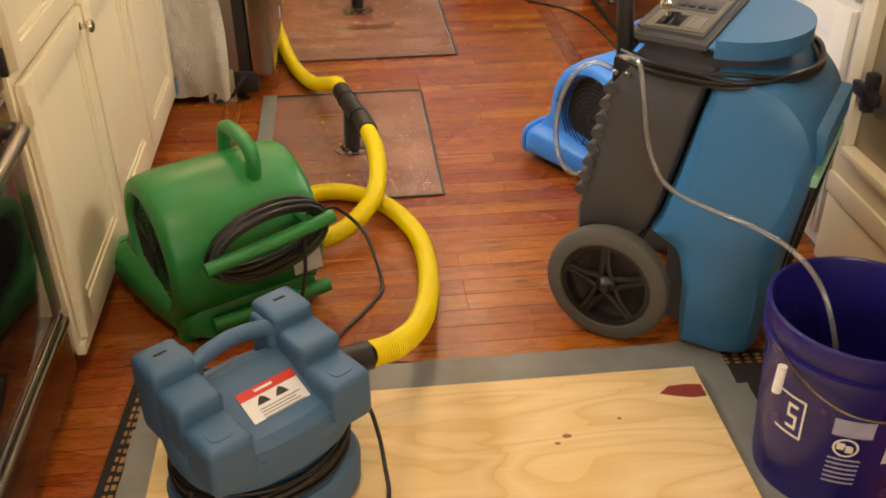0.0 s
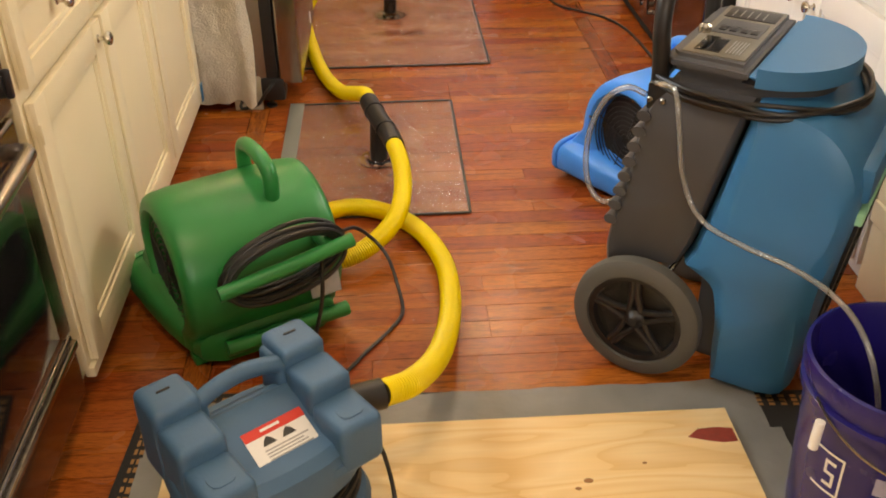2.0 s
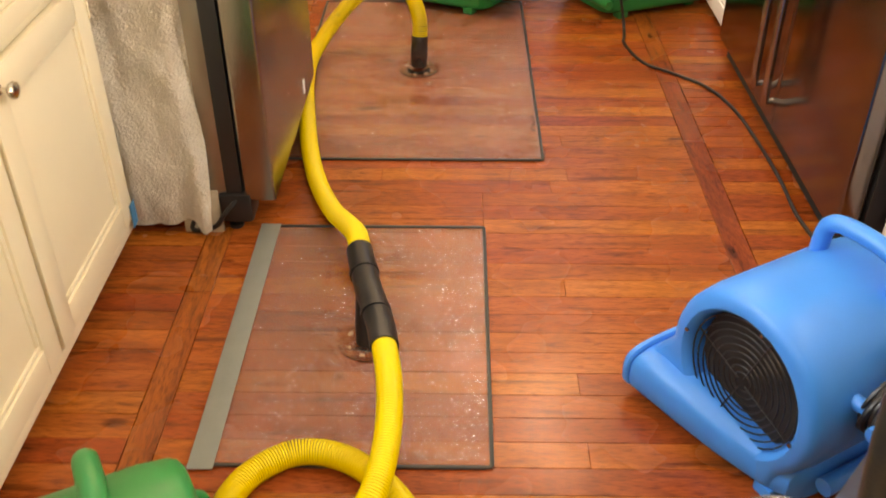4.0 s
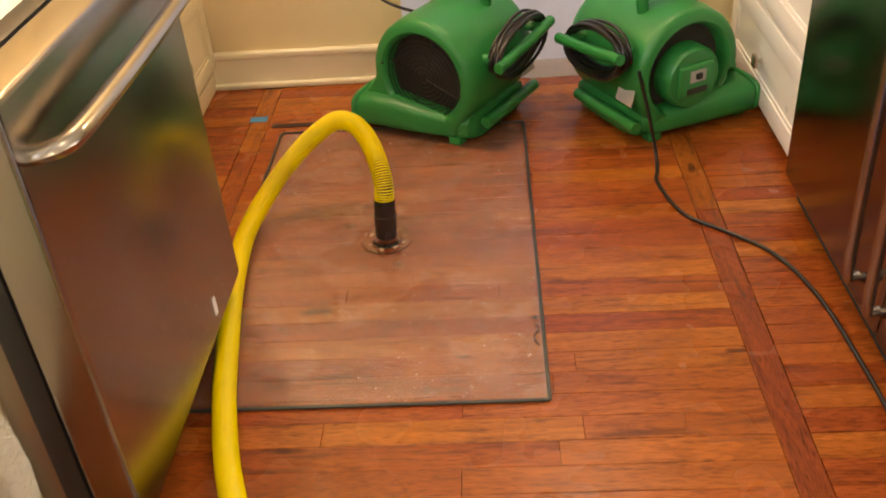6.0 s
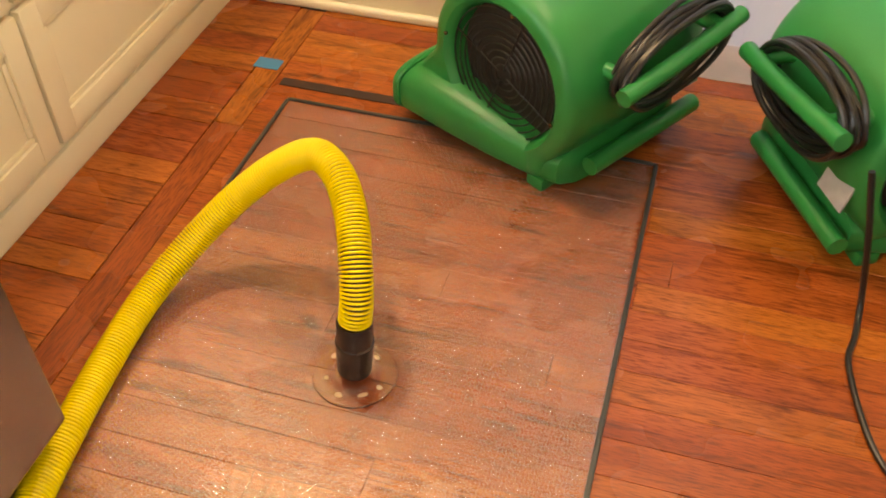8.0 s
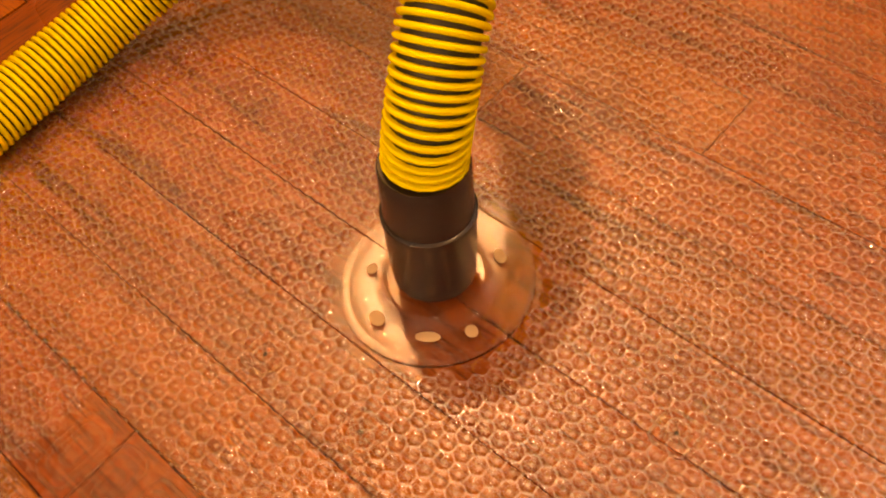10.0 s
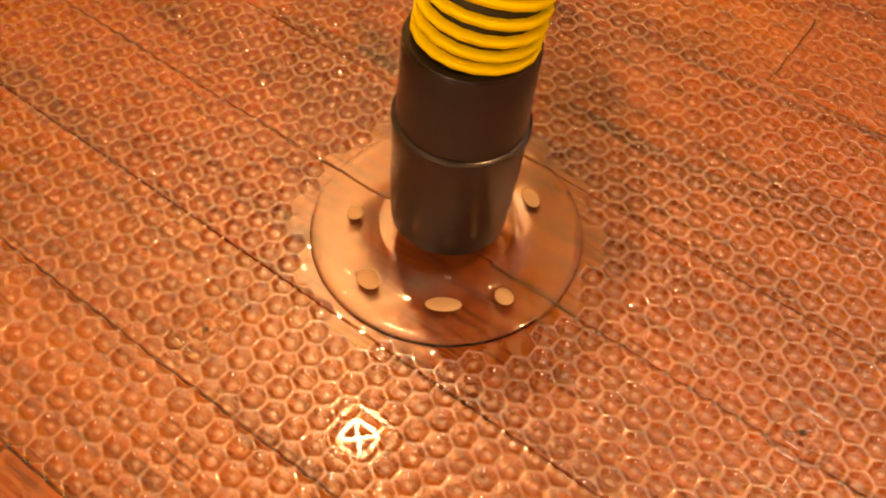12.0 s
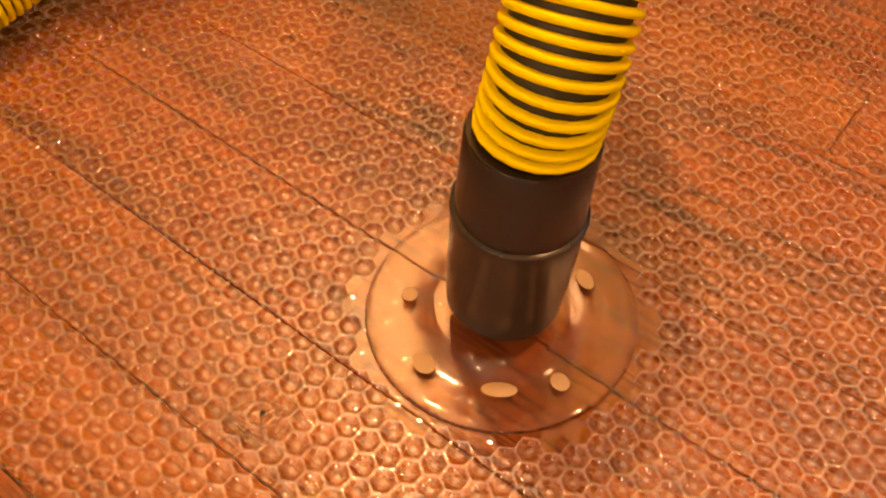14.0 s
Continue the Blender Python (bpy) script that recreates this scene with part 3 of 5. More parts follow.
tagged(part("worktop", box(RF, 1.495, 1.80, 2.82, 0.882, 0.92, 0.006), worktop.data.materials[0]), "pale speckled stone worktop on the white cabinet", "worktop")

# glazed back door beside the cabinet, with a black latch
gdoor = thing("glazed_door", pose(0, 0, 0), "cream painted door with a glass pane and a black latch", "door")
GX = 0.90
part("bottom_panel", box(GX, GX + 0.04, 0.75, 1.78, 0.0, 0.19, 0.004), M_TRIM, gdoor)
part("back_panel", box(GX + 0.02, GX + 0.04, 0.75, 1.78, 0.19, 2.03, 0), M_TRIM, gdoor)
part("middle_rail", box(GX - 0.010, GX + 0.04, 0.75, 1.78, 0.19, 0.245, 0.006), M_TRIM, gdoor)
part("lower_rail", box(GX - 0.004, GX + 0.04, 0.75, 1.78, 0.245, 0.315, 0.004), M_TRIM, gdoor)
part("stile", box(GX - 0.012, GX + 0.04, 1.735, 1.785, 0.31, 2.03, 0.006), M_TRIM, gdoor)
part("stile", box(GX - 0.012, GX + 0.04, 0.75, 0.81, 0.31, 2.03, 0.006), M_TRIM, gdoor)
part("sill_bead", box(GX - 0.022, GX + 0.02, 0.81, 1.735, 0.305, 0.328, 0.006), M_TRIM, gdoor)
part("pane", box(GX + 0.012, GX + 0.018, 0.81, 1.735, 0.31, 1.97, 0), M_BRASSGL, gdoor, smooth=False)
bm = box(GX - 0.03, GX - 0.004, 1.66, 1.69, 0.44, 0.53, 0.008)
box(GX - 0.03, GX - 0.012, 1.63, 1.735, 0.465, 0.495, 0.006, 2, bm)
part("latch", bm, M_BLACK, gdoor, "black cast latch")
wall("wall_infill", GX + 0.04, 1.5, 0.7, 1.39, -0.012, 2.5)

# ---- large appliances ----
fridge = thing("refrigerator", pose(0, 0, 0), "dark stainless refrigerator with two doors and long bar handles", "refrigerator")
part("body", box(0.86, 1.49, 2.85, 4.045, 0.03, 1.78, 0.006), M_BLACK, fridge)
for y0, y1, hy in ((2.86, 3.395, 3.345), (3.405, 4.04, 3.455)):
    d = part("door", box(0.80, 0.857, y0, y1, 0.065, 1.775, 0.010, 3), M_STEELD, fridge)
    h = spline([(0.80, hy, 0.165), (0.765, hy, 0.175), (0.748, hy, 0.22), (0.745, hy, 0.8), (0.748, hy, 1.55), (0.765, hy, 1.60), (0.80, hy, 1.61)], 0.03)
    part("handle", sweep(h, 0.011, 10), M_STEEL, d, "bright steel bar handle")
part("kick_grille", box(0.835, 0.86, 2.87, 4.03, 0.005, 0.06, 0.003), M_BLACK, fridge)
bm = bmesh.new()
for k in range(9):
    box(0.829, 0.836, 2.89, 4.01, 0.010 + k * 0.0055, 0.0125 + k * 0.0055, 0, 2, bm)
part("grille_slats", bm, M_SHADE_SLAT, fridge, smooth=False)

SF = -0.855
stove = thing("range_cooker", pose(0, 0, 0), "stainless range cooker with black oven glass and black knobs", "cooker")
part("body", box(-1.48, SF - 0.03, 0.71, 1.475, 0.03, 0.90, 0.004), M_STEELD, stove)
od = part("oven_door", box(SF - 0.03, SF + 0.012, 0.72, 1.445, 0.215, 0.665, 0.010, 3), M_STEELD, stove)
part("oven_glass", box(SF + 0.006, SF + 0.016, 0.77, 1.375, 0.245, 0.615, 0.004), M_GLASSB, od)
h = spline([(SF + 0.01, 1.385, 0.625), (SF + 0.045, 1.375, 0.632), (SF + 0.058, 1.33, 0.637), (SF + 0.068, 1.09, 0.64), (SF + 0.062, 0.82, 0.637), (SF + 0.045, 0.76, 0.632), (SF + 0.01, 0.75, 0.625)], 0.02)
part("handle", sweep(h, 0.014, 12), M_STEEL, od, "curved bright steel handle")
dr = part("bottom_drawer", box(SF - 0.03, SF + 0.010, 0.72, 1.445, 0.065, 0.208, 0.008, 3), M_STEELD, stove)
part("drawer_lip", box(SF + 0.008, SF + 0.022, 0.73, 1.435, 0.185, 0.203, 0.005), M_STEEL, dr)
part("toe_strip", box(SF - 0.05, SF - 0.03, 0.72, 1.465, 0.0, 0.065, 0.002), M_BLACK, stove)
part("control_panel", box(SF - 0.03, SF + 0.014, 0.715, 1.45, 0.675, 0.895, 0.008, 3), M_STEELD, stove)
for ky in (1.36, 1.235, 1.09, 0.945, 0.82):
    m = Matrix.Translation((SF + 0.013, ky, 0.755)) @ pose(0, 0, 0, 0, 90, 0)
    k = part("knob", lathe([(0.030, 0), (0.030, 0.004), (0.024, 0.008), (0.022, 0.032), (0.018, 0.036), (0.001, 0.037)], 24, m=m), M_BLACK, stove)
    part("bezel", torus(bmesh.new(), (SF + 0.016, ky, 0.755), (1, 0, 0), 0.031, 0.004), M_STEEL, k, "chromed ring")
    part("grip", box(SF + 0.045, SF + 0.058, ky - 0.006, ky + 0.006, 0.731, 0.779, 0.004), M_BLACK, k)
part("hob", box(-1.48, SF + 0.01, 0.715, 1.47, 0.897, 0.915, 0.004), M_BLACK, stove)

# dishwasher drawn out of its bay
dw = thing("dishwasher", pose(0, 0, 0), "stainless dishwasher pulled out of its bay beside the cabinet", "dishwasher")
part("tub", box(-1.20, -0.60, 2.985, 3.63, 0.10, 0.84, 0.015), M_BLANKET, dw)
part("frame", box(-0.625, -0.585, 2.955, 3.66, 0.04, 0.85, 0.003), M_BLACK, dw)
part("base_frame", box(-1.18, -0.60, 2.98, 3.63, 0.03, 0.10, 0.004), mat("galvanised_steel", (0.36, 0.33, 0.28), 0.45, 1.0), dw)
part("side_strip", box(-0.665, -0.622, 2.958, 2.985, 0.05, 0.84, 0.003), mat("dull_sheet_steel", (0.34, 0.30, 0.25), 0.4, 1.0), dw)
d = part("door", box(-0.58, -0.505, 2.95, 3.665, 0.095, 0.85, 0.008, 3), M_STEEL, dw)
h = spline([(-0.51, 2.99, 0.76), (-0.475, 2.995, 0.765), (-0.455, 3.03, 0.77), (-0.447, 3.3, 0.772), (-0.455, 3.585, 0.77), (-0.475, 3.62, 0.765), (-0.51, 3.625, 0.76)], 0.02)
part("handle", sweep(h, 0.019, 12, squash=0.7), M_STEEL, d, "bowed bright steel handle")
part("badge", box(-0.505, -0.5035, 3.46, 3.475, 0.13, 0.17, 0), M_WHITEL, d, "small pale scuffed mark", smooth=False)
for fx, fy in ((-0.62, 2.99), (-0.62, 3.62), (-1.15, 2.99), (-1.15, 3.62)):
    part("foot", lathe([(0.018, 0.0), (0.018, 0.008), (0.007, 0.012), (0.007, 0.045)], 14, m=Matrix.Translation((fx, fy, 0))), M_BLACK, dw)
part("junction_box", box(-0.645, -0.565, 2.945, 3.03, 0.035, 0.115, 0.012), M_BLACK, dw)
part("wire", sweep(spline([(-0.60, 2.95, 0.10), (-0.63, 2.93, 0.07), (-0.66, 2.935, 0.03), (-0.72, 2.95, 0.012), (-0.70, 2.965, 0.06)], 0.01), 0.006, 8), M_BLACK, dw)

# fibre blanket hanging down the side of the tub
bm = bmesh.new()
nu, nv = 56, 60
rows = []
for j in range(nv + 1):
    z = 0.035 + 0.83 * j / nv
    row = []
    for i in range(nu + 1):
        u = i / nu
        x = -0.885 + (0.225 + 0.03 * noise.noise((0, z * 3, 7))) * u
        fold = 0.011 * math.sin(u * 9 + 3.0 * noise.noise((u * 2, z * 2.2, 0))) * (0.5 + 0.5 * (1 - j / nv)) + 0.028 * noise.noise((u * 3.5, z * 3.2, 2.0)) + 0.010 * noise.noise((u * 3.2, z * 12, 5)) + 0.004 * noise.noise((u * 8, z * 34, 8))
        zz = z + (0.022 * noise.noise((u * 5, 0, 3)) if j == 0 else 0)
        row.append((x, 2.945 - fold - 0.012, max(0.008, zz)))
    rows.append(row)
vs = [[bm.verts.new(p) for p in r] for r in rows]
for j in range(nv):
    for i in range(nu):
        bm.faces.new((vs[j][i], vs[j][i + 1], vs[j + 1][i + 1], vs[j + 1][i]))
bmesh.ops.solidify(bm, geom=bm.faces[:], thickness=0.012)
tagged(part("insulation_blanket", bm, M_BLANKET), "off-white fibre insulation blanket hanging on the dishwasher's side", "blanket")
tagged(part("side_offcut", box(-0.74, -0.645, 2.955, 2.972, 0.0, 0.12, 0.004), mat("scuffed_board", (0.42, 0.36, 0.26), 0.7, var=0.3, scale=30)), "scuffed pale offcut leaning on the dishwasher frame", "offcut")

# ---- air movers ----
AM_W = 0.357


def air_mover(name, m, material, colour, group):
    """A moulded carpet blower: drum across x, cord side at y = 0, flat nozzle towards y+, air inlet at x-, motor at x+."""
    t = thing(name, m, colour + " moulded plastic air mover standing on the boards", "air mover", group)
    cy, cz, R = 0.176, 0.190, 0.170
    shape = [(0.04, 0.022), (0.385, 0.022), (0.400, 0.040), (0.400, 0.100), (0.375, 0.135), (0.315, 0.185), (cy, cz + 0.1)]
    n = 72

    def radius(a):
        d = (math.cos(a), math.sin(a))
        best = R
        for (y0, z0), (y1, z1) in zip(shape, shape[1:]):
            ex, ez, px, pz = y1 - y0, z1 - z0, y0 - cy, z0 - cz
            den = d[0] * ez - d[1] * ex
            if abs(den) < 1e-9:
                continue
            s = (px * ez - pz * ex) / den
            u = (px * d[1] - pz * d[0]) / den
            if s > 0 and 0 <= u <= 1:
                best = max(best, s)
        return best
    rad = [radius(2 * math.pi * k / n) for k in range(n)]
    rad = [(rad[k - 1] + 2 * rad[k] + rad[(k + 1) % n]) / 4 for k in range(n)]

    def ring(x, inset=0.0, fixed=None):
        out = []
        for k in range(n):
            a = 2 * math.pi * k / n
            r = fixed if fixed else rad[k] - inset
            xx = min(x, AM_W / 2 - 0.07 * min(1, max(0, (rad[k] - R - 0.01) / 0.04))) if not fixed else x
            out.append(Vector((xx, cy + r * math.cos(a), max(0.02, cz + r * math.sin(a)))))
        return out
    h = AM_W / 2
    loops = []
    # recess of the inlet, rounded lip, drum, rounded lip, recess of the motor
    loops += [ring(-h + 0.05, fixed=0.122), ring(-h + 0.018, fixed=0.125), ring(-h + 0.006, fixed=0.130), ring(-h, fixed=0.137)]
    loops += [ring(-h + 0.001, 0.020), ring(-h + 0.007, 0.008), ring(-h + 0.018, 0.002), ring(-h + 0.035, 0.0)]
    loops += [ring(-h + AM_W * k / 6, -0.003) for k in range(1, 6)]
    loops += [ring(h - 0.035, 0.0), ring(h - 0.018, 0.002), ring(h - 0.007, 0.008), ring(h - 0.001, 0.020)]
    loops += [ring(h, fixed=0.137), ring(h - 0.006, fixed=0.130), ring(h - 0.018, fixed=0.125), ring(h - 0.05, fixed=0.122)]
    part("housing", loft(bmesh.new(), loops), material, t)
    # flat nozzle, flaring out past the drum on both sides, with a rolled lip
    def slot(y, half_in, half_out, top):
        out = []
        for k in range(36):
            a = 2 * math.pi * k / 36
            c, s = math.cos(a), math.sin(a)
            q = math.copysign(abs(c) ** 0.38, c)
            out.append(Vector((q * (half_out if q > 0 else half_in), y, 0.010 + (top - 0.010) * (0.5 + 0.5 * math.copysign(abs(s) ** 0.55, s)))))
        return out
    nz = [(0.030, h - 0.045, h - 0.045, 0.074), (0.040, h - 0.020, h - 0.022, 0.088), (0.10, h + 0.002, h + 0.000, 0.096), (0.18, h + 0.020, h + 0.014, 0.108), (0.27, h + 0.034, h + 0.026, 0.124), (0.345, h + 0.041, h + 0.033, 0.126), (0.385, h + 0.043, h + 0.034, 0.118), (0.402, h + 0.036, h + 0.028, 0.108)]
    pan = part("nozzle", loft(bmesh.new(), [slot(*q) for q in nz]), material, t)
    lip = [slot(0.392, h + 0.044, h + 0.035, 0.118), slot(0.396, h + 0.047, h + 0.038, 0.122), slot(0.406, h + 0.046, h + 0.037, 0.120), slot(0.411, h + 0.040, h + 0.031, 0.114), slot(0.411, h + 0.034, h + 0.025, 0.104), slot(0.400, h + 0.032, h + 0.023, 0.102)]
    part("lip", loft(bmesh.new(), lip), material, pan)
    # the nozzle is closed: a dark plate paints the shade of its mouth
    part("mouth", box(-h - 0.024, h + 0.015, 0.408, 0.4125, 0.024, 0.092, 0.002), M_SHADE_SLAT, pan, "dark plate standing for shade in the nozzle mouth")
    # inlet guard
    bm = bmesh.new()
    for k in range(9):
        torus(bm, (-h + 0.014, cy, cz), (1, 0, 0), 0.018 + 0.0129 * k, 0.0016, 36, 5)
    part("inlet_guard", bm, M_BLACK, t, "black wire guard")
    bm = bmesh.new()
    for a in (20, 110, 200, 290):
        d = Vector((0, math.cos(radians(a)), math.sin(radians(a))))
        c = Vector((-h + 0.012, cy, cz))
        sweep([c + d * 0.01, c + d * 0.120], 0.0016, 5, bm)
    part("guard_spokes", bm, M_BLACK, t)
    # dark disc paints the shade deep in the drum
    part("inlet_shade", lathe([(0.001, 0), (0.1215, 0), (0.1215, 0.004), (0.001, 0.004)], 36, m=Matrix.Translation((-h + 0.042, cy, cz)) @ pose(0, 0, 0, 0, 90, 0)), M_SHADE_SLAT, t, "dark disc standing for shade inside the fan opening")
    for a in (0, 90, 180, 270):
        part("screw", lathe([(0.004, 0), (0.004, 0.003), (0.001, 0.004)], 10, m=Matrix.Translation((-h + 0.001, cy + 0.133 * math.cos(radians(a + 12)), cz + 0.133 * math.sin(radians(a + 12)))) @ pose(0, 0, 0, 0, -90, 0)), M_STEEL, t)
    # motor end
    # dark disc paints the shade behind the motor
    part("motor_shade", lathe([(0.001, 0), (0.1215, 0), (0.1215, 0.004), (0.001, 0.004)], 36, m=Matrix.Translation((h - 0.046, cy, cz)) @ pose(0, 0, 0, 0, 90, 0)), M_SHADE_SLAT, t, "dark disc standing for shade in the motor recess")
    part("motor", lathe([(0.088, 0), (0.088, 0.05), (0.080, 0.062), (0.001, 0.066)], 32, m=Matrix.Translation((h - 0.042, cy, cz - 0.015)) @ pose(0, 0, 0, 0, 90, 0)), material, t)
    sw = part("switch_box", box(h + 0.002, h + 0.034, cy - 0.058, cy + 0.058, cz - 0.062, cz + 0.03, 0.010, 3), material, t)
    part("switch_plate", box(h + 0.032, h + 0.036, cy - 0.026, cy + 0.026, cz - 0.018, cz + 0.016, 0.002), M_GREYINK, sw)
    part("switch", box(h + 0.035, h + 0.044, cy - 0.009, cy + 0.009, cz - 0.008, cz + 0.008, 0.003), M_BLACK, sw)
    part("socket_slot", box(h + 0.030, h + 0.0355, cy - 0.035, cy + 0.035, cz - 0.052, cz - 0.033, 0.003), M_BLACK, sw)
    # carrying handle on top, along y
    hp = spline([(0.06, cy - 0.075, 0.320), (0.06, cy - 0.080, 0.385), (0.06, cy - 0.05, 0.412), (0.06, cy + 0.03, 0.414), (0.06, cy + 0.075, 0.395), (0.06, cy + 0.085, 0.33)], 0.008)
    part("handle", sweep(hp, 0.017, 14, squash=0.95), material, t)
    # bar that holds the wound cord
    bar = sweep(spline([(-0.125, -0.050, 0.240), (0.02, -0.054, 0.258), (0.172, -0.050, 0.275)], 0.02), 0.0155, 14)
    for x, z in ((-0.09, 0.246), (0.12, 0.270)):
        sweep([Vector((x, 0.02, z)), Vector((x, -0.052, z))], 0.014, 12, bm=bar)
    part("cord_bar", bar, material, t)
    coil = thing("wound_cord", Matrix(), "black power cord wound round the bar", "")
    coil.parent = t
    rnd = random.Random(5)
    for k in range(13):
        pts = []
        ax, az, ph = 0.122 + 0.012 * rnd.random(), 0.056 + 0.020 * rnd.random(), rnd.random() * 6
        ox, oz, oy = 0.006 * rnd.uniform(-1, 1), 0.008 * rnd.uniform(-1, 1), -0.008 - 0.003 * k
        for i in range(41):
            a = 2 * math.pi * i / 40
            pts.append(Vector((ox + 0.025 + ax * math.cos(a), oy + 0.003 * math.sin(3 * a + ph), 0.252 + oz + 0.09 * 0.5 * math.cos(a) * 0.3 + az * math.sin(a))))
        part("cord_turn", sweep(pts, 0.0050, 7, ends=False), M_CORD, coil)
    # feet rails low on the cord side
    for z, y in ((0.060, 0.008),):
        part("foot_rail", sweep([Vector((-0.110, y, z)), Vector((-0.107, y, z)), Vector((0.172, y, z + 0.002)), Vector((0.175, y, z + 0.002))], 0.017, 12), material, t)
    for x in (-0.15, 0.15):
        part("foot", box(x - 0.02, x + 0.02, 0.06, 0.10, 0.0, 0.026, 0.006), material, t)
        part("foot", box(x - 0.02, x + 0.02, 0.36, 0.40, 0.0, 0.03, 0.006), material, t)
    part("rating_plate", box(0.075, 0.145, 0.0, 0.0035, -0.028, 0.028, 0), M_PLATE, t, "worn white rating plate", smooth=False, m=pose(0.015, 0.0045, 0.15, -14, 0, 0))
    return t


near_fan = air_mover("air_mover", pose(-0.480, 1.608, 0, 0, 0, 27.5), M_GREEN, "green", "green air movers")
copy_thing(near_fan, pose(0.120, 4.50, 0, 0, 0, 58) @ Matrix.Scale(1.01, 4))
copy_thing(near_fan, pose(0.380, 4.475, 0, 0, 0, -62) @ Matrix.Scale(1.02, 4))
blue_fan = air_mover("air_mover", pose(0.650, 2.165, 0, 0, 0, 30), M_BLUEF, "bright blue", "blue air movers")


def cable(name, pts, r, label, material=None):
    return tagged(part(name, sweep(spline(pts, 0.012), r, 8), material or M_CORD), label, "cable")


cable("power_cable", [(0.462, 4.268, 0.26), (0.490, 4.255, 0.15), (0.515, 4.245, 0.03), (0.512, 4.19, 0.006), (0.503, 4.12, 0.005), (0.542, 3.967, 0.005), (0.627, 3.88, 0.005), (0.714, 3.78, 0.005), (0.765, 3.62, 0.005), (0.785, 3.40, 0.005), (0.79, 3.2, 0.005), (0.785, 3.05, 0.005), (0.80, 2.9, 0.005), (0.815, 2.7, 0.005)], 0.005, "black power cable running over the floor boards")
cable("power_cable", [(-0.34, 1.80, 0.20), (-0.30, 1.86, 0.17), (-0.24, 1.86, 0.10), (-0.21, 1.80, 0.03), (-0.205, 1.74, 0.006), (-0.235, 1.68, 0.005), (-0.29, 1.60, 0.005), (-0.335, 1.53, 0.005), (-0.40, 1.44, 0.005)], 0.0045, "black power cable looping from the green air mover")
cable("power_cable", [(-0.37, 1.62, 0.24), (-0.375, 1.60, 0.15), (-0.40, 1.565, 0.06), (-0.43, 1.50, 0.006)], 0.0045, "black power cable hanging down the air mover")
cable("power_cable", [(-0.42, 4.87, 0.42), (-0.35, 4.868, 0.36), (-0.28, 4.86, 0.30), (-0.22, 4.84, 0.27), (-0.15, 4.80, 0.26)], 0.005, "black power cable hanging against the cream wall")

# ---- dehumidifier ----
DH = pose(0.275, 1.555, 0, 0, 0, -35)
dehu = thing("dehumidifier", DH, "teal blue and charcoal wheeled dehumidifier with a black handle", "dehumidifier")
DW = 0.345


def shell(profile, y0, y1, bevel):
    """A side outline of (x, z) pairs carried across y with rounded side edges."""
    bm = bmesh.new()
    steps = [(0, bevel), (0.3 * bevel, 0.3 * bevel), (bevel, 0)]
    c = Vector((sum(p[0] for p in profile) / len(profile), 0, sum(p[1] for p in profile) / len(profile)))

    def lp(y, inset):
        out = []
        for x, z in profile:
            d = Vector((x - c.x, 0, z - c.z))
            out.append(Vector((c.x, y, c.z)) + d * (1 - inset / max(0.05, d.length)))
        return out
    loops = [lp(y0 + s, i) for s, i in steps] + [lp(y1 - s, i) for s, i in reversed(steps)]
    return loft(bm, loops)


def smooth_line(pts, step=0.02):
    return [(p.x, p.z) for p in spline([(x, 0, z) for x, z in pts], step)]


seam = [(0.182, 0.642), (0.160, 0.55), (0.131, 0.42), (0.105, 0.31), (0.086, 0.272)]
back = [(0.086, 0.264), (0.0, 0.235), (-0.060, 0.215), (-0.066, 0.28), (-0.048, 0.38), (-0.030, 0.48), (-0.014, 0.57), (0.0, 0.615), (0.025, 0.642)]
part("back_shell", shell(smooth_line(back[:3]) + smooth_line(back[2:]) + seam[:-1], 0.0, DW, 0.022), M_GREY, dehu, "charcoal moulded back shell")
front = smooth_line([(0.188, 0.644), (0.250, 0.643), (0.312, 0.627), (0.360, 0.585), (0.386, 0.53), (0.390, 0.45), (0.378, 0.34), (0.366, 0.22), (0.356, 0.11), (0.340, 0.030), (0.29, 0.010)])
arch = [(0.190, 0.010), (0.180, 0.09), (0.177, 0.14), (0.166, 0.20), (0.148, 0.242), (0.093, 0.276)]
part("front_shell", shell(front + smooth_line(arch) + [(0.111, 0.31), (0.137, 0.42), (0.166, 0.55)], -0.016, DW + 0.010, 0.050), M_DEHU, dehu, "teal blue moulded front shell")
part("core", box(0.135, 0.20, 0.03, DW - 0.03, 0.05, 0.28, 0.01), M_GREY, dehu)
# ribs down the back edge
for k in range(8):
    z = 0.335 + 0.034 * k
    part("grip_rib", sweep([Vector((-0.058 + 0.0065 * k, y, z)) for y in (-0.004, 0.0, 0.03, 0.055, 0.058)], 0.014, 10, squash=0.8), M_GREY, dehu)
# intake in the front, with filter
part("intake_surround", box(-0.021, 0.021, 0.035, DW - 0.03, -0.18, 0.18, 0.010), M_BLACK, dehu, m=pose(0.357, 0, 0.27, 0, 7, 0))
for k in range(17):
    part("intake_slat", box(0.019, 0.025, 0.05, DW - 0.045, -0.168 + 0.02 * k, -0.162 + 0.02 * k, 0), M_SHADE_SLAT, dehu, smooth=False, m=pose(0.357, 0, 0.27, 0, 7, 0))
part("filter_edge", box(0.372, 0.402, 0.03, DW - 0.025, 0.437, 0.462, 0.003), M_MINT, dehu, "mint green filter edge")
part("intake_hood", box(0.360, 0.404, 0.03, DW - 0.025, 0.480, 0.550, 0.012), M_DEHU, dehu)
LIDM = Matrix.Translation((-0.022, 0, -0.022))
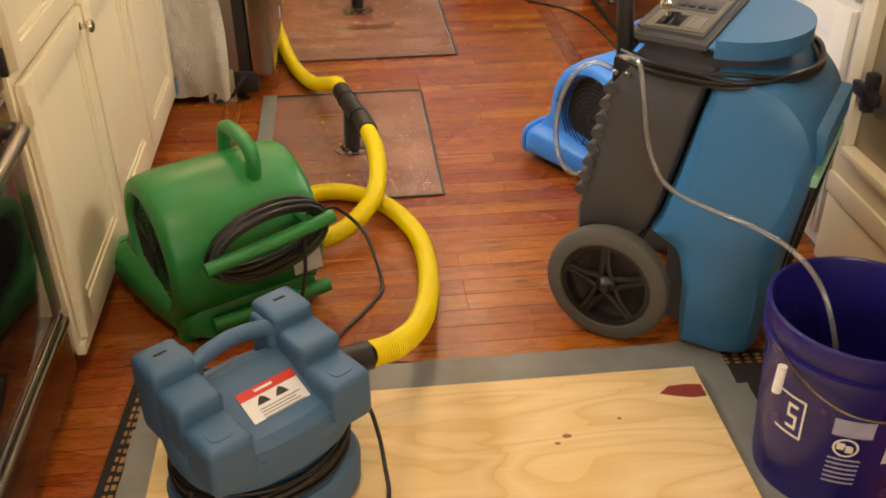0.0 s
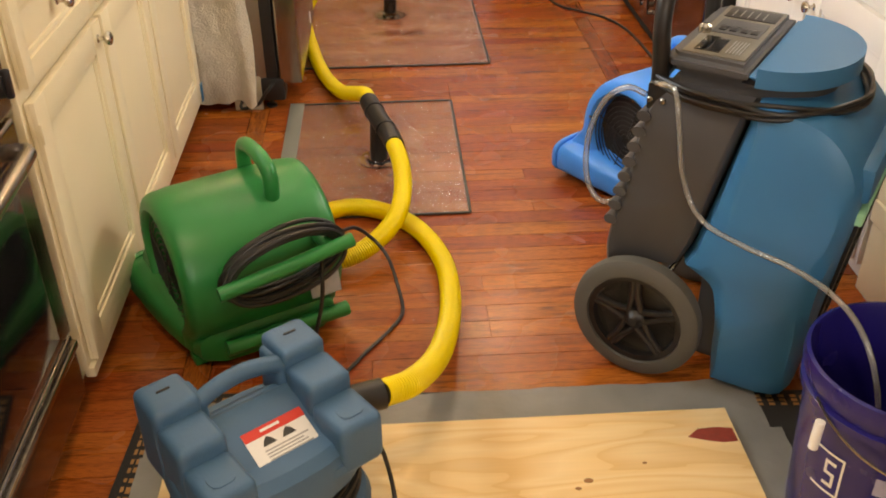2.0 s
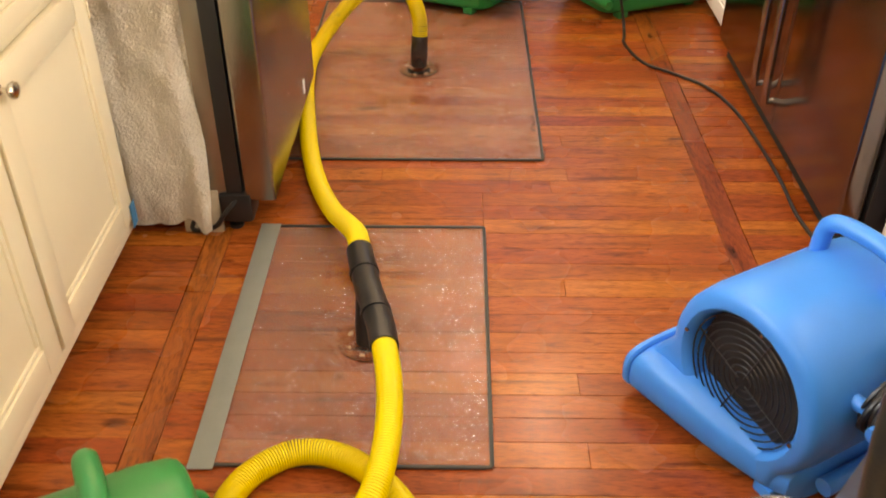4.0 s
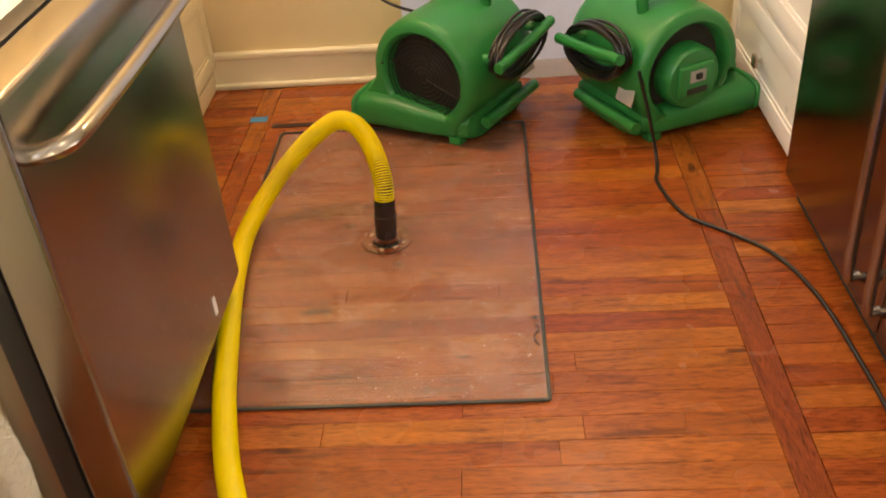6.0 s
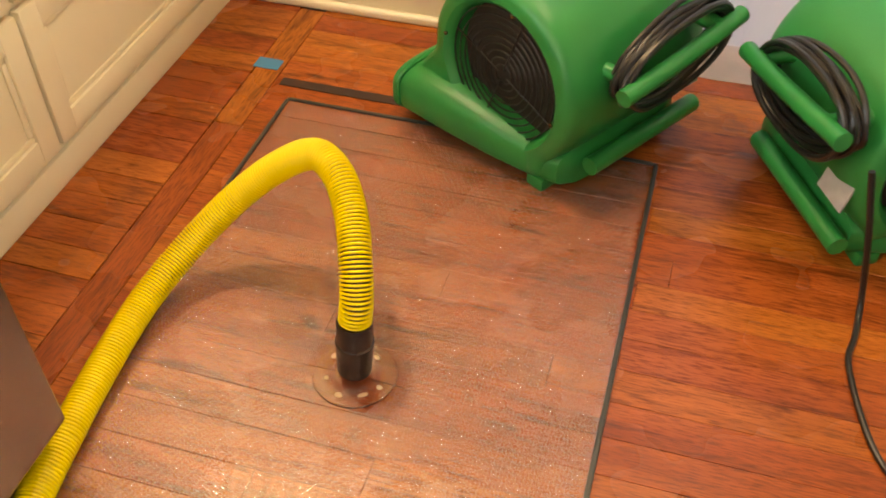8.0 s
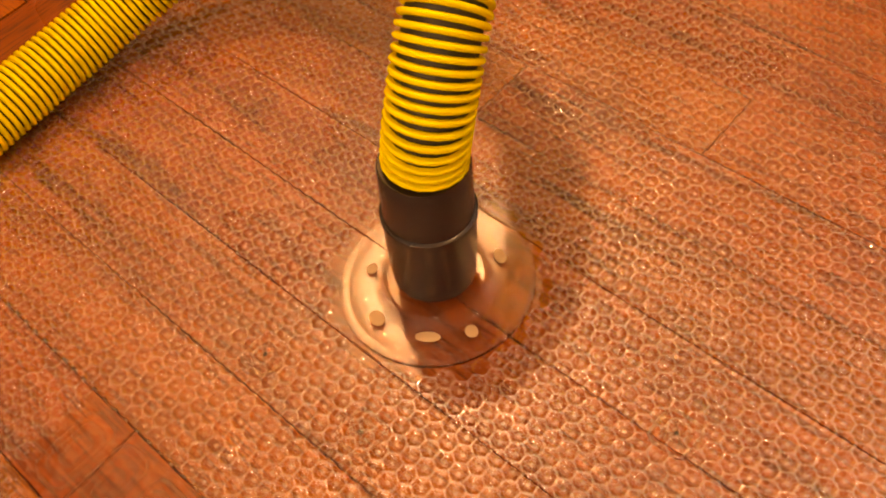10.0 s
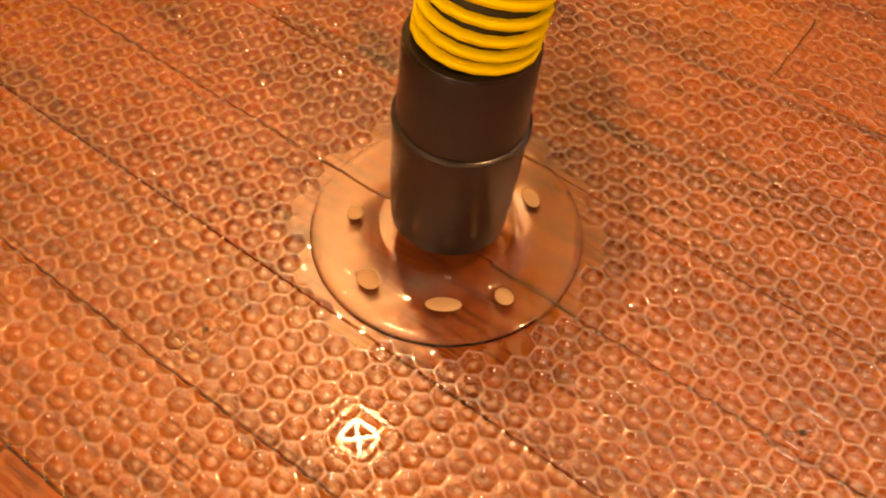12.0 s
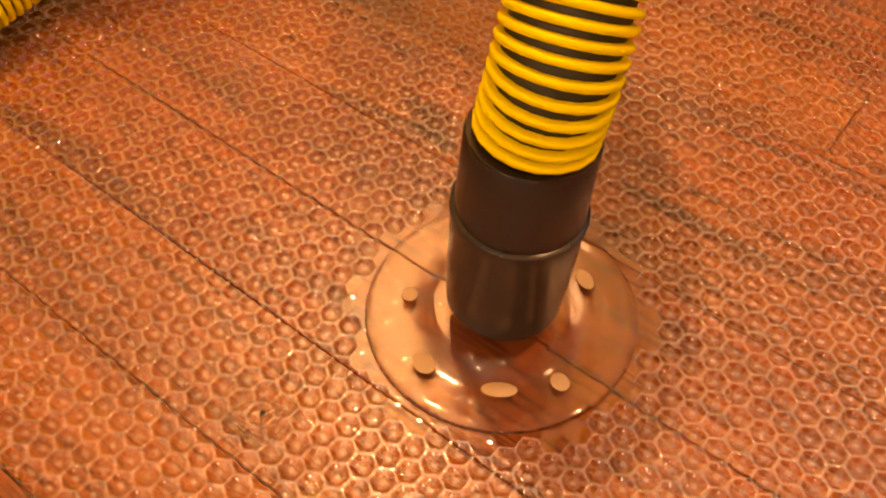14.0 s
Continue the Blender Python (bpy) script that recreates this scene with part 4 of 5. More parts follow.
# lid: grey control half and rounded blue half
lid_grey = [(0.045, 0.012), (0.185, 0.004), (0.185, DW - 0.004), (0.045, DW - 0.012), (0.028, DW - 0.035), (0.028, 0.035)]
part("lid_grey", prism(lid_grey, 0.688, 0.722, 0.012, 3), M_GREY, dehu, "charcoal lid half", m=LIDM)
lid_blue = [(0.188, 0.004)] + [(0.20 + 0.145 * math.cos(a), DW / 2 + (DW / 2 - 0.004) * math.sin(a)) for a in (radians(-90 + 180 * k / 28) for k in range(29))] + [(0.188, DW - 0.004)]
part("lid_blue", prism(lid_blue, 0.689, 0.724, 0.016, 4), M_DEHU, dehu, "teal blue rounded lid half", m=LIDM)
part("lid_neck", prism([(0.06, 0.03), (0.2, 0.025)] + [(0.20 + 0.115 * math.cos(a), DW / 2 + (DW / 2 - 0.03) * math.sin(a)) for a in (radians(-80 + 160 * k / 18) for k in range(19))] + [(0.2, DW - 0.025), (0.06, DW - 0.03)], 0.640, 0.685), M_GREY, dehu, m=LIDM)
cp = part("control_panel", box(0.055, 0.17, 0.03, DW - 0.02, 0.7215, 0.7245, 0.001), M_PANEL, dehu, m=LIDM)
part("display", box(0.072, 0.118, 0.045, 0.125, 0.724, 0.7262, 0.001), M_GLASSB, cp)
part("key_plate", box(0.070, 0.160, 0.150, 0.235, 0.724, 0.7258, 0.001), M_GREY, cp)
for k in range(4):
    part("key", box(0.080 + 0.02 * k, 0.094 + 0.02 * k, 0.165, 0.19, 0.7256, 0.728, 0.002), M_BLACK, cp)
part("note_panel", box(0.065, 0.165, 0.250, 0.312, 0.724, 0.7258, 0.001), M_BLACK, cp)
for k in range(5):
    part("print_line", box(0.128 + 0.006 * k, 0.130 + 0.006 * k, 0.05, 0.12, 0.724, 0.7256, 0), M_GREYINK, cp, smooth=False)
    part("print_line", box(0.078 + 0.015 * k, 0.080 + 0.015 * k, 0.258, 0.300, 0.7256, 0.7265, 0), M_GREYINK, cp, smooth=False)
part("drain_cap", lathe([(0.012, 0), (0.012, 0.012), (0.008, 0.016), (0.001, 0.017)], 16, m=Matrix.Translation((0.060, 0.145, 0.7235))), M_NICKEL, cp)
# cord wound under the lid
rnd = random.Random(11)
coil = thing("wound_cord", Matrix(), "black power cord wound under the lid", "")
coil.parent = dehu
coil.matrix_basis = LIDM
for k in range(6):
    pts = []
    grow, zz, ph = 0.004 * (k % 3), 0.650 + 0.0085 * (k // 2) + 0.003 * rnd.random(), rnd.random() * 6
    base = [(0.030, 0.02), (0.1, -0.006), (0.19, -0.010)] + [(0.20 + 0.160 * math.cos(a), DW / 2 + (DW / 2 + 0.010) * math.sin(a)) for a in (radians(-85 + 170 * q / 16) for q in range(17))] + [(0.19, DW + 0.010), (0.1, DW + 0.006), (0.030, DW - 0.02), (0.020, DW / 2)]
    for i, (x, y) in enumerate(base + base[:1]):
        d = Vector((x - 0.18, y - DW / 2, 0)).normalized()
        pts.append(Vector((x, y, zz + 0.006 * math.sin(0.7 * i + ph) - 0.010 * math.sin(math.pi * i / len(base)))) + d * (0.004 + grow))
    part("cord_turn", sweep(spline(pts, 0.02), 0.0048, 7, ends=False), M_CORD, coil)
# tubular handle with bolts
hp = spline([(0.002, 0.028, 0.585), (0.0, 0.026, 0.66), (-0.006, 0.024, 0.745), (-0.009, 0.045, 0.805), (-0.010, 0.095, 0.838), (-0.010, 0.26, 0.842), (-0.009, 0.315, 0.815), (-0.006, 0.330, 0.745), (0.0, 0.325, 0.66), (0.002, 0.322, 0.585)], 0.012)
part("handle", sweep(hp, 0.0165, 14), M_BLACK, dehu, "black foam-covered tubular handle")
for y in (0.028, 0.322):
    part("handle_clamp", box(-0.014, 0.028, y - 0.026, y + 0.022, 0.585, 0.640, 0.008), M_BLACK, dehu)
    for x in (-0.005, 0.020):
        part("bolt", lathe([(0.0065, 0), (0.0065, 0.003), (0.004, 0.006), (0.001, 0.0065)], 12, m=Matrix.Translation((x, y - 0.026, 0.608)) @ pose(0, 0, 0, 90, 0, 0)), M_STEEL, dehu)
# wheels
for y, flip in ((-0.028, 1), (DW + 0.028, -1)):
    c = Matrix.Translation((0.030, y, 0.139)) @ pose(0, 0, 0, 90 * flip, 0, 0)
    w = thing("wheel", Matrix(), "", "")
    w.parent = dehu
    part("tyre", lathe([(0.103, -0.022), (0.125, -0.022), (0.136, -0.014), (0.139, 0), (0.136, 0.014), (0.125, 0.022), (0.103, 0.022), (0.101, 0.0)], 48, m=c), M_RUBBER, w, "worn grey rubber tyre")
    bm = lathe([(0.090, -0.012), (0.1015, -0.012), (0.1015, 0.016), (0.090, 0.016), (0.088, 0.0)], 48, m=c)
    for k in range(5):
        a = 2 * math.pi * k / 5 + 0.4
        for s in (-1, 1):
            sweep([c @ Vector((0.018 * math.cos(a + s * 0.9), 0.018 * math.sin(a + s * 0.9), 0.008)), c @ Vector((0.055 * math.cos(a + s * 0.10), 0.055 * math.sin(a + s * 0.10), 0.010)), c @ Vector((0.094 * math.cos(a + s * 0.06), 0.094 * math.sin(a + s * 0.06), 0.008))], 0.0075, 8, bm)
    part("rim", bm, M_BLACK, w, "black five-spoke rim")
    part("hub", lathe([(0.022, -0.01), (0.022, 0.014), (0.014, 0.020), (0.010, 0.028), (0.001, 0.029)], 20, m=c), M_BLACK, w)
part("axle", sweep([Vector((0.030, -0.03, 0.139)), Vector((0.030, DW + 0.03, 0.139))], 0.008, 10), M_STEEL, dehu)
part("front_foot", box(0.27, 0.33, 0.04, DW - 0.04, 0.0, 0.035, 0.006), M_BLACK, dehu)
# clear drain tube into the bucket, and the loop behind the handle
IV = DH.inverted()
tube = [(0.275, 1.545, 0.645), (0.292, 1.487, 0.655), (0.300, 1.462, 0.60), (0.315, 1.440, 0.50), (0.345, 1.405, 0.435), (0.40, 1.335, 0.42), (0.46, 1.245, 0.425), (0.505, 1.165, 0.415), (0.535, 1.11, 0.375), (0.555, 1.07, 0.30), (0.565, 1.05, 0.22)]
tagged(part("drain_tube", sweep(spline(tube, 0.01), 0.0052, 10), M_TUBE), "cloudy clear plastic drain tube running into the bucket", "tube")
loop = [(0.275, 1.60, 0.60), (0.245, 1.63, 0.603), (0.21, 1.65, 0.57), (0.183, 1.65, 0.50), (0.18, 1.64, 0.42), (0.195, 1.62, 0.375), (0.222, 1.61, 0.36), (0.25, 1.60, 0.385)]
tagged(part("drain_tube", sweep(spline(loop, 0.01), 0.0058, 10), M_TUBE), "cloudy clear plastic tube looping behind the dehumidifier", "tube")

# ---- bucket ----
bucket = thing("bucket", pose(0.590, 1.060, 0.006), "cobalt blue plastic bucket with worn white print", "bucket")
part("pail", lathe([(0.001, 0.0), (0.118, 0.0), (0.128, 0.006), (0.131, 0.03), (0.147, 0.29), (0.148, 0.296), (0.156, 0.298), (0.157, 0.312), (0.150, 0.315), (0.151, 0.334), (0.159, 0.336), (0.160, 0.352), (0.158, 0.364), (0.152, 0.366), (0.149, 0.360), (0.140, 0.20), (0.126, 0.02), (0.001, 0.014)], 64), M_BUCKET, bucket)


def patch(a0, a1, z0, z1, lift=0.0012, na=10):
    """A curved patch on the pail's side between two angles and heights."""
    bm = bmesh.new()
    loops = []
    for z in (z0, z1):
        r = 0.131 + (z - 0.03) * (0.147 - 0.131) / 0.26 + lift
        loops.append([Vector((r * math.cos(a), r * math.sin(a), z)) for a in (radians(a0 + (a1 - a0) * k / na) for k in range(na + 1))])
    return loft(bm, loops, False, False)


part("print_block", patch(236, 262, 0.195, 0.232), M_PALEL, bucket, "worn pale print block", smooth=False)
for k in range(6):
    part("print_bar", patch(237, 259, 0.085 + 0.011 * k, 0.089 + 0.011 * k), M_PALEL, bucket, smooth=False)
bm = bmesh.new()
for k in range(24):
    a0, a1 = 2 * math.pi * k / 24, 2 * math.pi * (k + 1) / 24
    def spot(a, q):
        aa, z = radians(247) + q * math.cos(a) / 0.14, 0.170 + q * math.sin(a)
        r = 0.131 + (z - 0.03) * 0.0615 + 0.0013
        return bm.verts.new((r * math.cos(aa), r * math.sin(aa), z))
    bm.faces.new((spot(a0, 0.021), spot(a1, 0.021), spot(a1, 0.017), spot(a0, 0.017)))
part("warning_ring", bm, M_WHITEL, bucket, "white printed ring", smooth=False)
for k, (a, b, c, d) in enumerate(((241, 246, 0.165, 0.180), (247, 252, 0.160, 0.172), (244, 251, 0.172, 0.176))):
    part("warning_mark", patch(a, b, c, d, 0.0014), M_WHITEL, bucket, smooth=False)
part("sticker", patch(274, 288, 0.135, 0.178), M_WHITEL, bucket, "small white sticker", smooth=False)
for k in range(4):
    part("print_bar", patch(275, 286, 0.142 + 0.009 * k, 0.145 + 0.009 * k, 0.0018), M_GREYINK, bucket, smooth=False)
part("logo_block", patch(196, 216, 0.15, 0.235, 0.0011), M_BUCKET, bucket, smooth=False)
for a0, a1, z0, z1 in ((195, 217, 0.232, 0.237), (195, 217, 0.150, 0.155), (215.5, 217, 0.150, 0.237)):
    part("logo_outline", patch(a0, a1, z0, z1, 0.0016), M_WHITEL, bucket, smooth=False)
for a0, a1, z0, z1 in ((204, 212, 0.213, 0.220), (204, 206, 0.196, 0.214), (204, 212, 0.190, 0.197), (210, 212, 0.172, 0.191), (204, 212, 0.166, 0.173)):
    part("logo_bar", patch(a0, a1, z0, z1, 0.0018), M_WHITEL, bucket, smooth=False)
hp = [(0.158 * math.cos(radians(a)), 0.158 * math.sin(radians(a)), 0.322 - 0.075 * math.sin(math.pi * (a - 190) / 150)) for a in range(190, 345, 10)]
bail = part("bail", sweep(spline(hp, 0.01), 0.0022, 7), M_STEEL, bucket, "thin wire bail")
part("bail_grip", sweep([Vector((-0.1555, -0.055, 0.295)), Vector((-0.160, -0.060, 0.245))], 0.008, 10), M_WHITEL, bail, "white plastic grip")

# ---- compact vacuum blower ----
VC = pose(-0.440, 1.085, 0.0315, 0, 0, 36) @ Matrix.Scale(0.93, 4)
vac = thing("vacuum_unit", VC, "slate blue moulded vacuum unit with a wound black cord", "vacuum")


def oval(rx, ry, z, n=48, p=2.6):
    out = []
    for k in range(n):
        a = 2 * math.pi * k / n
        c, s = math.cos(a), math.sin(a)
        out.append(Vector((rx * math.copysign(abs(c) ** (2 / p), c), ry * math.copysign(abs(s) ** (2 / p), s), z)))
    return out


part("base", loft(bmesh.new(), [oval(0.165, 0.130, 0.0), oval(0.178, 0.143, 0.012), oval(0.180, 0.146, 0.07), oval(0.172, 0.138, 0.088), oval(0.150, 0.118, 0.096), oval(0.148, 0.116, 0.150), oval(0.165, 0.132, 0.160), oval(0.170, 0.136, 0.20), oval(0.165, 0.130, 0.235), oval(0.150, 0.112, 0.25)]), M_VAC, vac)
# sloping face between the lobes
bm = bmesh.new()
loft(bm, [[Vector((x, y, z)) for y, z in ((-0.135, 0.19), (-0.128, 0.225), (0.02, 0.288), (0.05, 0.290), (0.10, 0.25), (0.11, 0.19))] for x in (-0.10, 0.10)])
bmesh.ops.bevel(bm, geom=bm.edges[:], offset=0.010, segments=3, affect="EDGES")
part("face", bm, M_VAC, vac)
for s in (-1, 1):
    for y0, y1, zt in ((0.035, 0.125, 0.352), (-0.045, 0.045, 0.325), (-0.135, -0.035, 0.292)):
        xs = sorted((s * 0.078, s * 0.165))
        part("lobe_step", box(xs[0], xs[1], y0, y1, 0.19, zt, 0.018, 4), M_VAC, vac)
    part("handle_boss", box(*sorted((s * 0.066, s * 0.12)), 0.04, 0.115, 0.20, 0.335, 0.016, 4), M_VAC, vac)
    part("dimple", prism(rounded(s * 0.122 - 0.022, s * 0.122 + 0.022, -0.112, -0.075, 0.012), 0.2905, 0.2935, 0.001), M_VAC, vac)
    # thin dark bar paints the shade of a slot
    part("slot_shade", box(s * 0.122 - 0.012, s * 0.122 + 0.012, 0.085, 0.090, 0.349, 0.3535, 0.001), M_SHADE_SLAT, vac)
part("handle", sweep(spline([(-0.09, 0.055, 0.318), (-0.05, 0.058, 0.332), (0.0, 0.060, 0.338), (0.05, 0.058, 0.332), (0.09, 0.055, 0.318)], 0.01), 0.0155, 14), M_VAC, vac)
SL = math.degrees(math.atan2(0.063, 0.148))
lb = part("warning_label", box(-0.058, 0.058, -0.045, 0.045, 0.0, 0.0015, 0.0005), M_WHITEL, vac, "white warning label", m=Matrix.Translation((0.012, -0.055, 0.2565)) @ pose(0, 0, 0, SL, 0, 0))
part("label_band", box(-0.058, 0.058, 0.027, 0.045, 0.0016, 0.0026, 0), M_REDL, lb, "red band", smooth=False)
part("label_mark", box(-0.025, 0.012, 0.034, 0.039, 0.0028, 0.0034, 0), M_WHITEL, lb, smooth=False)
for x0 in (-0.034, 0.004):
    part("pictogram", prism([(x0, 0.008), (x0 + 0.026, 0.008), (x0 + 0.020, 0.019), (x0 + 0.013, 0.024), (x0 + 0.006, 0.018)], 0.0016, 0.0026), M_INK, lb, smooth=False)
for k in range(7):
    part("print_bar", box(-0.035, 0.048 - 0.006 * (k % 3), -0.038 + 0.006 * k, -0.0355 + 0.006 * k, 0.0016, 0.0022, 0), M_GREYINK, lb, smooth=False)
coil = thing("wound_cord", Matrix(), "black power cord wound round the waist", "")
coil.parent = vac
rnd = random.Random(3)
for k in range(8):
    z, gx, ph = 0.100 + 0.0065 * k, 0.008 + 0.006 * rnd.random() + 0.004 * (k % 3), rnd.random() * 6
    pts = [Vector(((0.150 + gx) * math.cos(a), (0.120 + gx) * math.sin(a), z + 0.008 * math.sin(a * 2 + ph))) for a in (2 * math.pi * q / 48 for q in range(49))]
    part("cord_turn", sweep(pts, 0.0048, 7, ends=False), M_CORD, coil)
part("cord_tail", sweep(spline([(0.165, -0.05, 0.19), (0.19, -0.075, 0.16), (0.196, -0.10, 0.09), (0.185, -0.13, 0.03), (0.16, -0.17, 0.006), (0.10, -0.22, 0.006)], 0.01), 0.0045, 8), M_CORD, vac)
part("cord_tail", sweep(spline([(-0.165, -0.03, 0.14), (-0.178, -0.06, 0.09), (-0.176, -0.09, 0.03), (-0.15, -0.15, 0.006)], 0.01), 0.0045, 8), M_CORD, vac)
part("hose_port", sweep([VC.inverted() @ Vector(p) for p in ((-0.325, 1.135, 0.265), (-0.245, 1.165, 0.262))], 0.029, 20), M_BLACK, vac, "black hose socket")

# ---- drying mats, hoses ----


def six_sided():
    """Points round a unit hexagon: its corners and the middles of its sides."""
    c = [Vector((math.cos(math.pi * (2 * q + 1) / 6), math.sin(math.pi * (2 * q + 1) / 6))) for q in range(6)]
    out = []
    for q in range(6):
        a, b = c[q], c[(q + 1) % 6]
        out += [tuple(a), tuple(a.lerp(b, 0.5))]
    return out


HEX = six_sided()


def drying_mat(name, x0, x1, y0, y1, port, label, words):
    t = thing(name, pose(x0, y0, 0.0), label, "drying mat", "drying mats")
    w, d = x1 - x0, y1 - y0
    # one sheet of six-sided dimples with rounded ridges between them
    pitch, zt = 0.0112, 0.0034
    cell = pitch / math.sqrt(3)
    px, py = port[0] - x0, port[1] - y0
    rnd = random.Random(int(w * 1000))
    verts, faces, seen, slots = [], [], {}, []
    nh = len(HEX)
    for j in range(-1, int(d / (pitch * 0.866)) + 3):
        for i in range(-1, int(w / pitch) + 3):
            x, y = pitch * (i + 0.5 * (j % 2)), pitch * 0.866 * j
            if x < -pitch or y < -pitch or x > w + pitch or y > d + pitch:
                continue
            plain = min(x, y, w - x, d - y) < 0.014 or (x - px) ** 2 + (y - py) ** 2 < 0.069 ** 2
            plain = plain or bool(words) and abs(x - words[0]) < words[2] + 0.004 and abs(y - words[1]) < 0.032
            tx, ty = rnd.uniform(-0.05, 0.05), rnd.uniform(-0.05, 0.05)
            deep = rnd.uniform(0.85, 1.1)
            rings = []
            for rr, zz in ((cell, 0.0), (cell - 0.0005, -0.0001)) if plain else ((cell, 0.0), (cell - 0.0008, -0.00024), (cell - 0.0018, -0.0011), (cell - 0.0028, -0.0019), (cell - 0.0036, -0.0021), (0.0016, -0.0014)):
                ring = []
                for c6, s6 in HEX:
                    vx, vy = rr * c6, rr * s6
                    at = (min(w, max(0.0, x + vx)), min(d, max(0.0, y + vy)))
                    key = (round(at[0], 5), round(at[1], 5))
                    if zz == 0.0 and key in seen:
                        ring.append(seen[key])
                        continue
                    if zz == 0.0:
                        seen[key] = len(verts)
                    ring.append(len(verts))
                    verts.append((*at, zt + zz * deep + (vx * tx + vy * ty if zz < -0.001 else 0.0)))
                rings.append(ring)
            for level, (a, b) in enumerate(zip(rings, rings[1:])):
                for q in range(nh):
                    # ridge tops, and the dimple centres below, take the painted glint colour
                    faces.append((a[q], a[(q + 1) % nh], b[(q + 1) % nh], b[q]))
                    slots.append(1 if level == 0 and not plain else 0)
            faces.append(tuple(rings[-1]))
            slots.append(0 if plain else 1)
    me = bpy.data.meshes.new("sheet")
    me.from_pydata(verts, [], faces)
    me.materials.append(M_MAT)
    me.materials.append(M_RIDGE_GLINT)
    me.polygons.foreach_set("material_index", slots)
    me.validate()
    me.shade_smooth()
    sh = new("sheet", me)
    sh.parent = t
    sh.visible_shadow = False
    sh["label"] = "clear sheet with rows of small six-sided dimples"
    # dark seal round the edge
    r, s = 0.012, 0.008
    for a in (box(0, s, r, d - r, 0.0005, 0.0062, 0.002), box(w - s, w, r, d - r, 0.0005, 0.0062, 0.002), box(r, w - r, 0, s, 0.0005, 0.0062, 0.002), box(r, w - r, d - s, d, 0.0005, 0.0062, 0.002)):
        part("edge_seal", a, M_SEAL, t)
    for cx, cy_, a0 in ((r, r, 180), (w - r, r, 270), (w - r, d - r, 0), (r, d - r, 90)):
        pts = [Vector((cx + (r - s / 2) * math.cos(radians(a0 + 15 * k)), cy_ + (r - s / 2) * math.sin(radians(a0 + 15 * k)), 0.0033)) for k in range(7)]
        part("corner_seal", sweep(pts, 0.0042, 8, squash=0.7), M_SEAL, t)
    if words:
        n = 7
        for k in range(n):
            cx = words[0] - words[2] + 0.016 + (2 * words[2] - 0.032) * k / (n - 1)
            for q in (1.0, 0.72, 0.40):
                ol = [Vector((cx + q * x, words[1] + q * y, 0.0036)) for x, y in rounded(-0.0145, 0.0135 - 0.002 * (k % 2), -0.024, 0.024, 0.008, 4)]
                part("raised_mark", sweep(ol + ol[:1], 0.0012, 6, ends=False, squash=0.8), M_CLEAR, t).visible_shadow = False
    # small moulded stand-offs: a rounded square with a cross in it
    for sx, sy in ((px - 0.049, py - 0.106), (px + 0.035, py - 0.105), (px + 0.175, py + 0.006)):
        if not (0.03 < sx < w - 0.03):
            continue
        bm = bmesh.new()
        for q in (1.0, 0.55):
            ol = [Vector((sx + q * x, sy + q * y, 0.0036)) for x, y in rounded(-0.012, 0.012, -0.012, 0.012, 0.006, 4)]
            sweep(ol + ol[:1], 0.0013, 6, bm, ends=False, squash=0.8)
        for a in (45, 135):
            dx, dy = 0.007 * math.cos(radians(a)), 0.007 * math.sin(radians(a))
            sweep([Vector((sx - dx, sy - dy, 0.0040)), Vector((sx + dx, sy + dy, 0.0040))], 0.0013, 6, bm)
        part("stand_off", bm, M_CLEAR, t, "small clear moulded stand-off").visible_shadow = False
    # clear flange round the suction port
    c = Matrix.Translation((px, py, 0.0))
    fl = part("flange", lathe([(0.026, 0.0038), (0.060, 0.0038), (0.0630, 0.0042), (0.0622, 0.0056), (0.0590, 0.0066), (0.0560, 0.0060), (0.052, 0.0050), (0.042, 0.0052), (0.035, 0.0066), (0.0310, 0.0105), (0.0290, 0.0105)], 56, m=c), M_CLEAR, t, "clear round port flange")
    fl.visible_shadow = False
    for k, a in enumerate((208, 258, 305, 340, 60, 150)):
        rr = 0.043 + 0.003 * (k % 2)
        part("glue_spot", lathe([(0.0068, 0.0068), (0.0060, 0.0072), (0.001, 0.0074)], 12, m=c @ Matrix.Translation((rr * math.cos(radians(a)), rr * math.sin(radians(a)), 0)) @ Matrix.Rotation(radians(a), 4, "Z") @ Matrix.Diagonal((0.55 + 0.15 * (k % 2), 0.6 + 0.3 * (k % 3), 1, 1))), mat("dried_glue", (0.52, 0.34, 0.20), 0.5) if k == 0 else bpy.data.materials["dried_glue"], fl)
    return t


PORT1, PORT2 = (-0.255, 2.545), (-0.200, 3.905)
drying_mat("drying_mat", -0.535, 0.0, 2.20, 2.985, PORT1, "clear studded drying mat with a taped edge beneath the hose", (0.272, 0.575, 0.11))
drying_mat("drying_mat", -0.575, 0.170, 3.313, 4.525, PORT2, "large clear studded drying mat with dark edge seal", (0.385, 0.370, 0.118))
tagged(part("edge_tape", box(-0.556, -0.508, 2.19, 2.985, 0.0064, 0.0076, 0.0004), M_TAPE), "grey duct tape strip along the mat's edge", "tape")
bm = lathe([(0.004, 0), (0.006, 0.0003), (0.001, 0.0006)], 10, m=Matrix.Translation((0.150, 3.575, 0.0047)))
for k in range(8):
    a = k / 8
    sweep([Vector((0.150 + 0.006 * math.sin(7 * a), 3.555 - 0.075 * a, 0.0048)), Vector((0.150 + 0.006 * math.sin(7 * (a + 0.13)), 3.555 - 0.075 * (a + 0.125), 0.0048))], 0.0016, 5, bm)
tagged(part("ink_squiggle", bm, M_INK), "black felt-pen squiggle on the mat's corner", "mark")


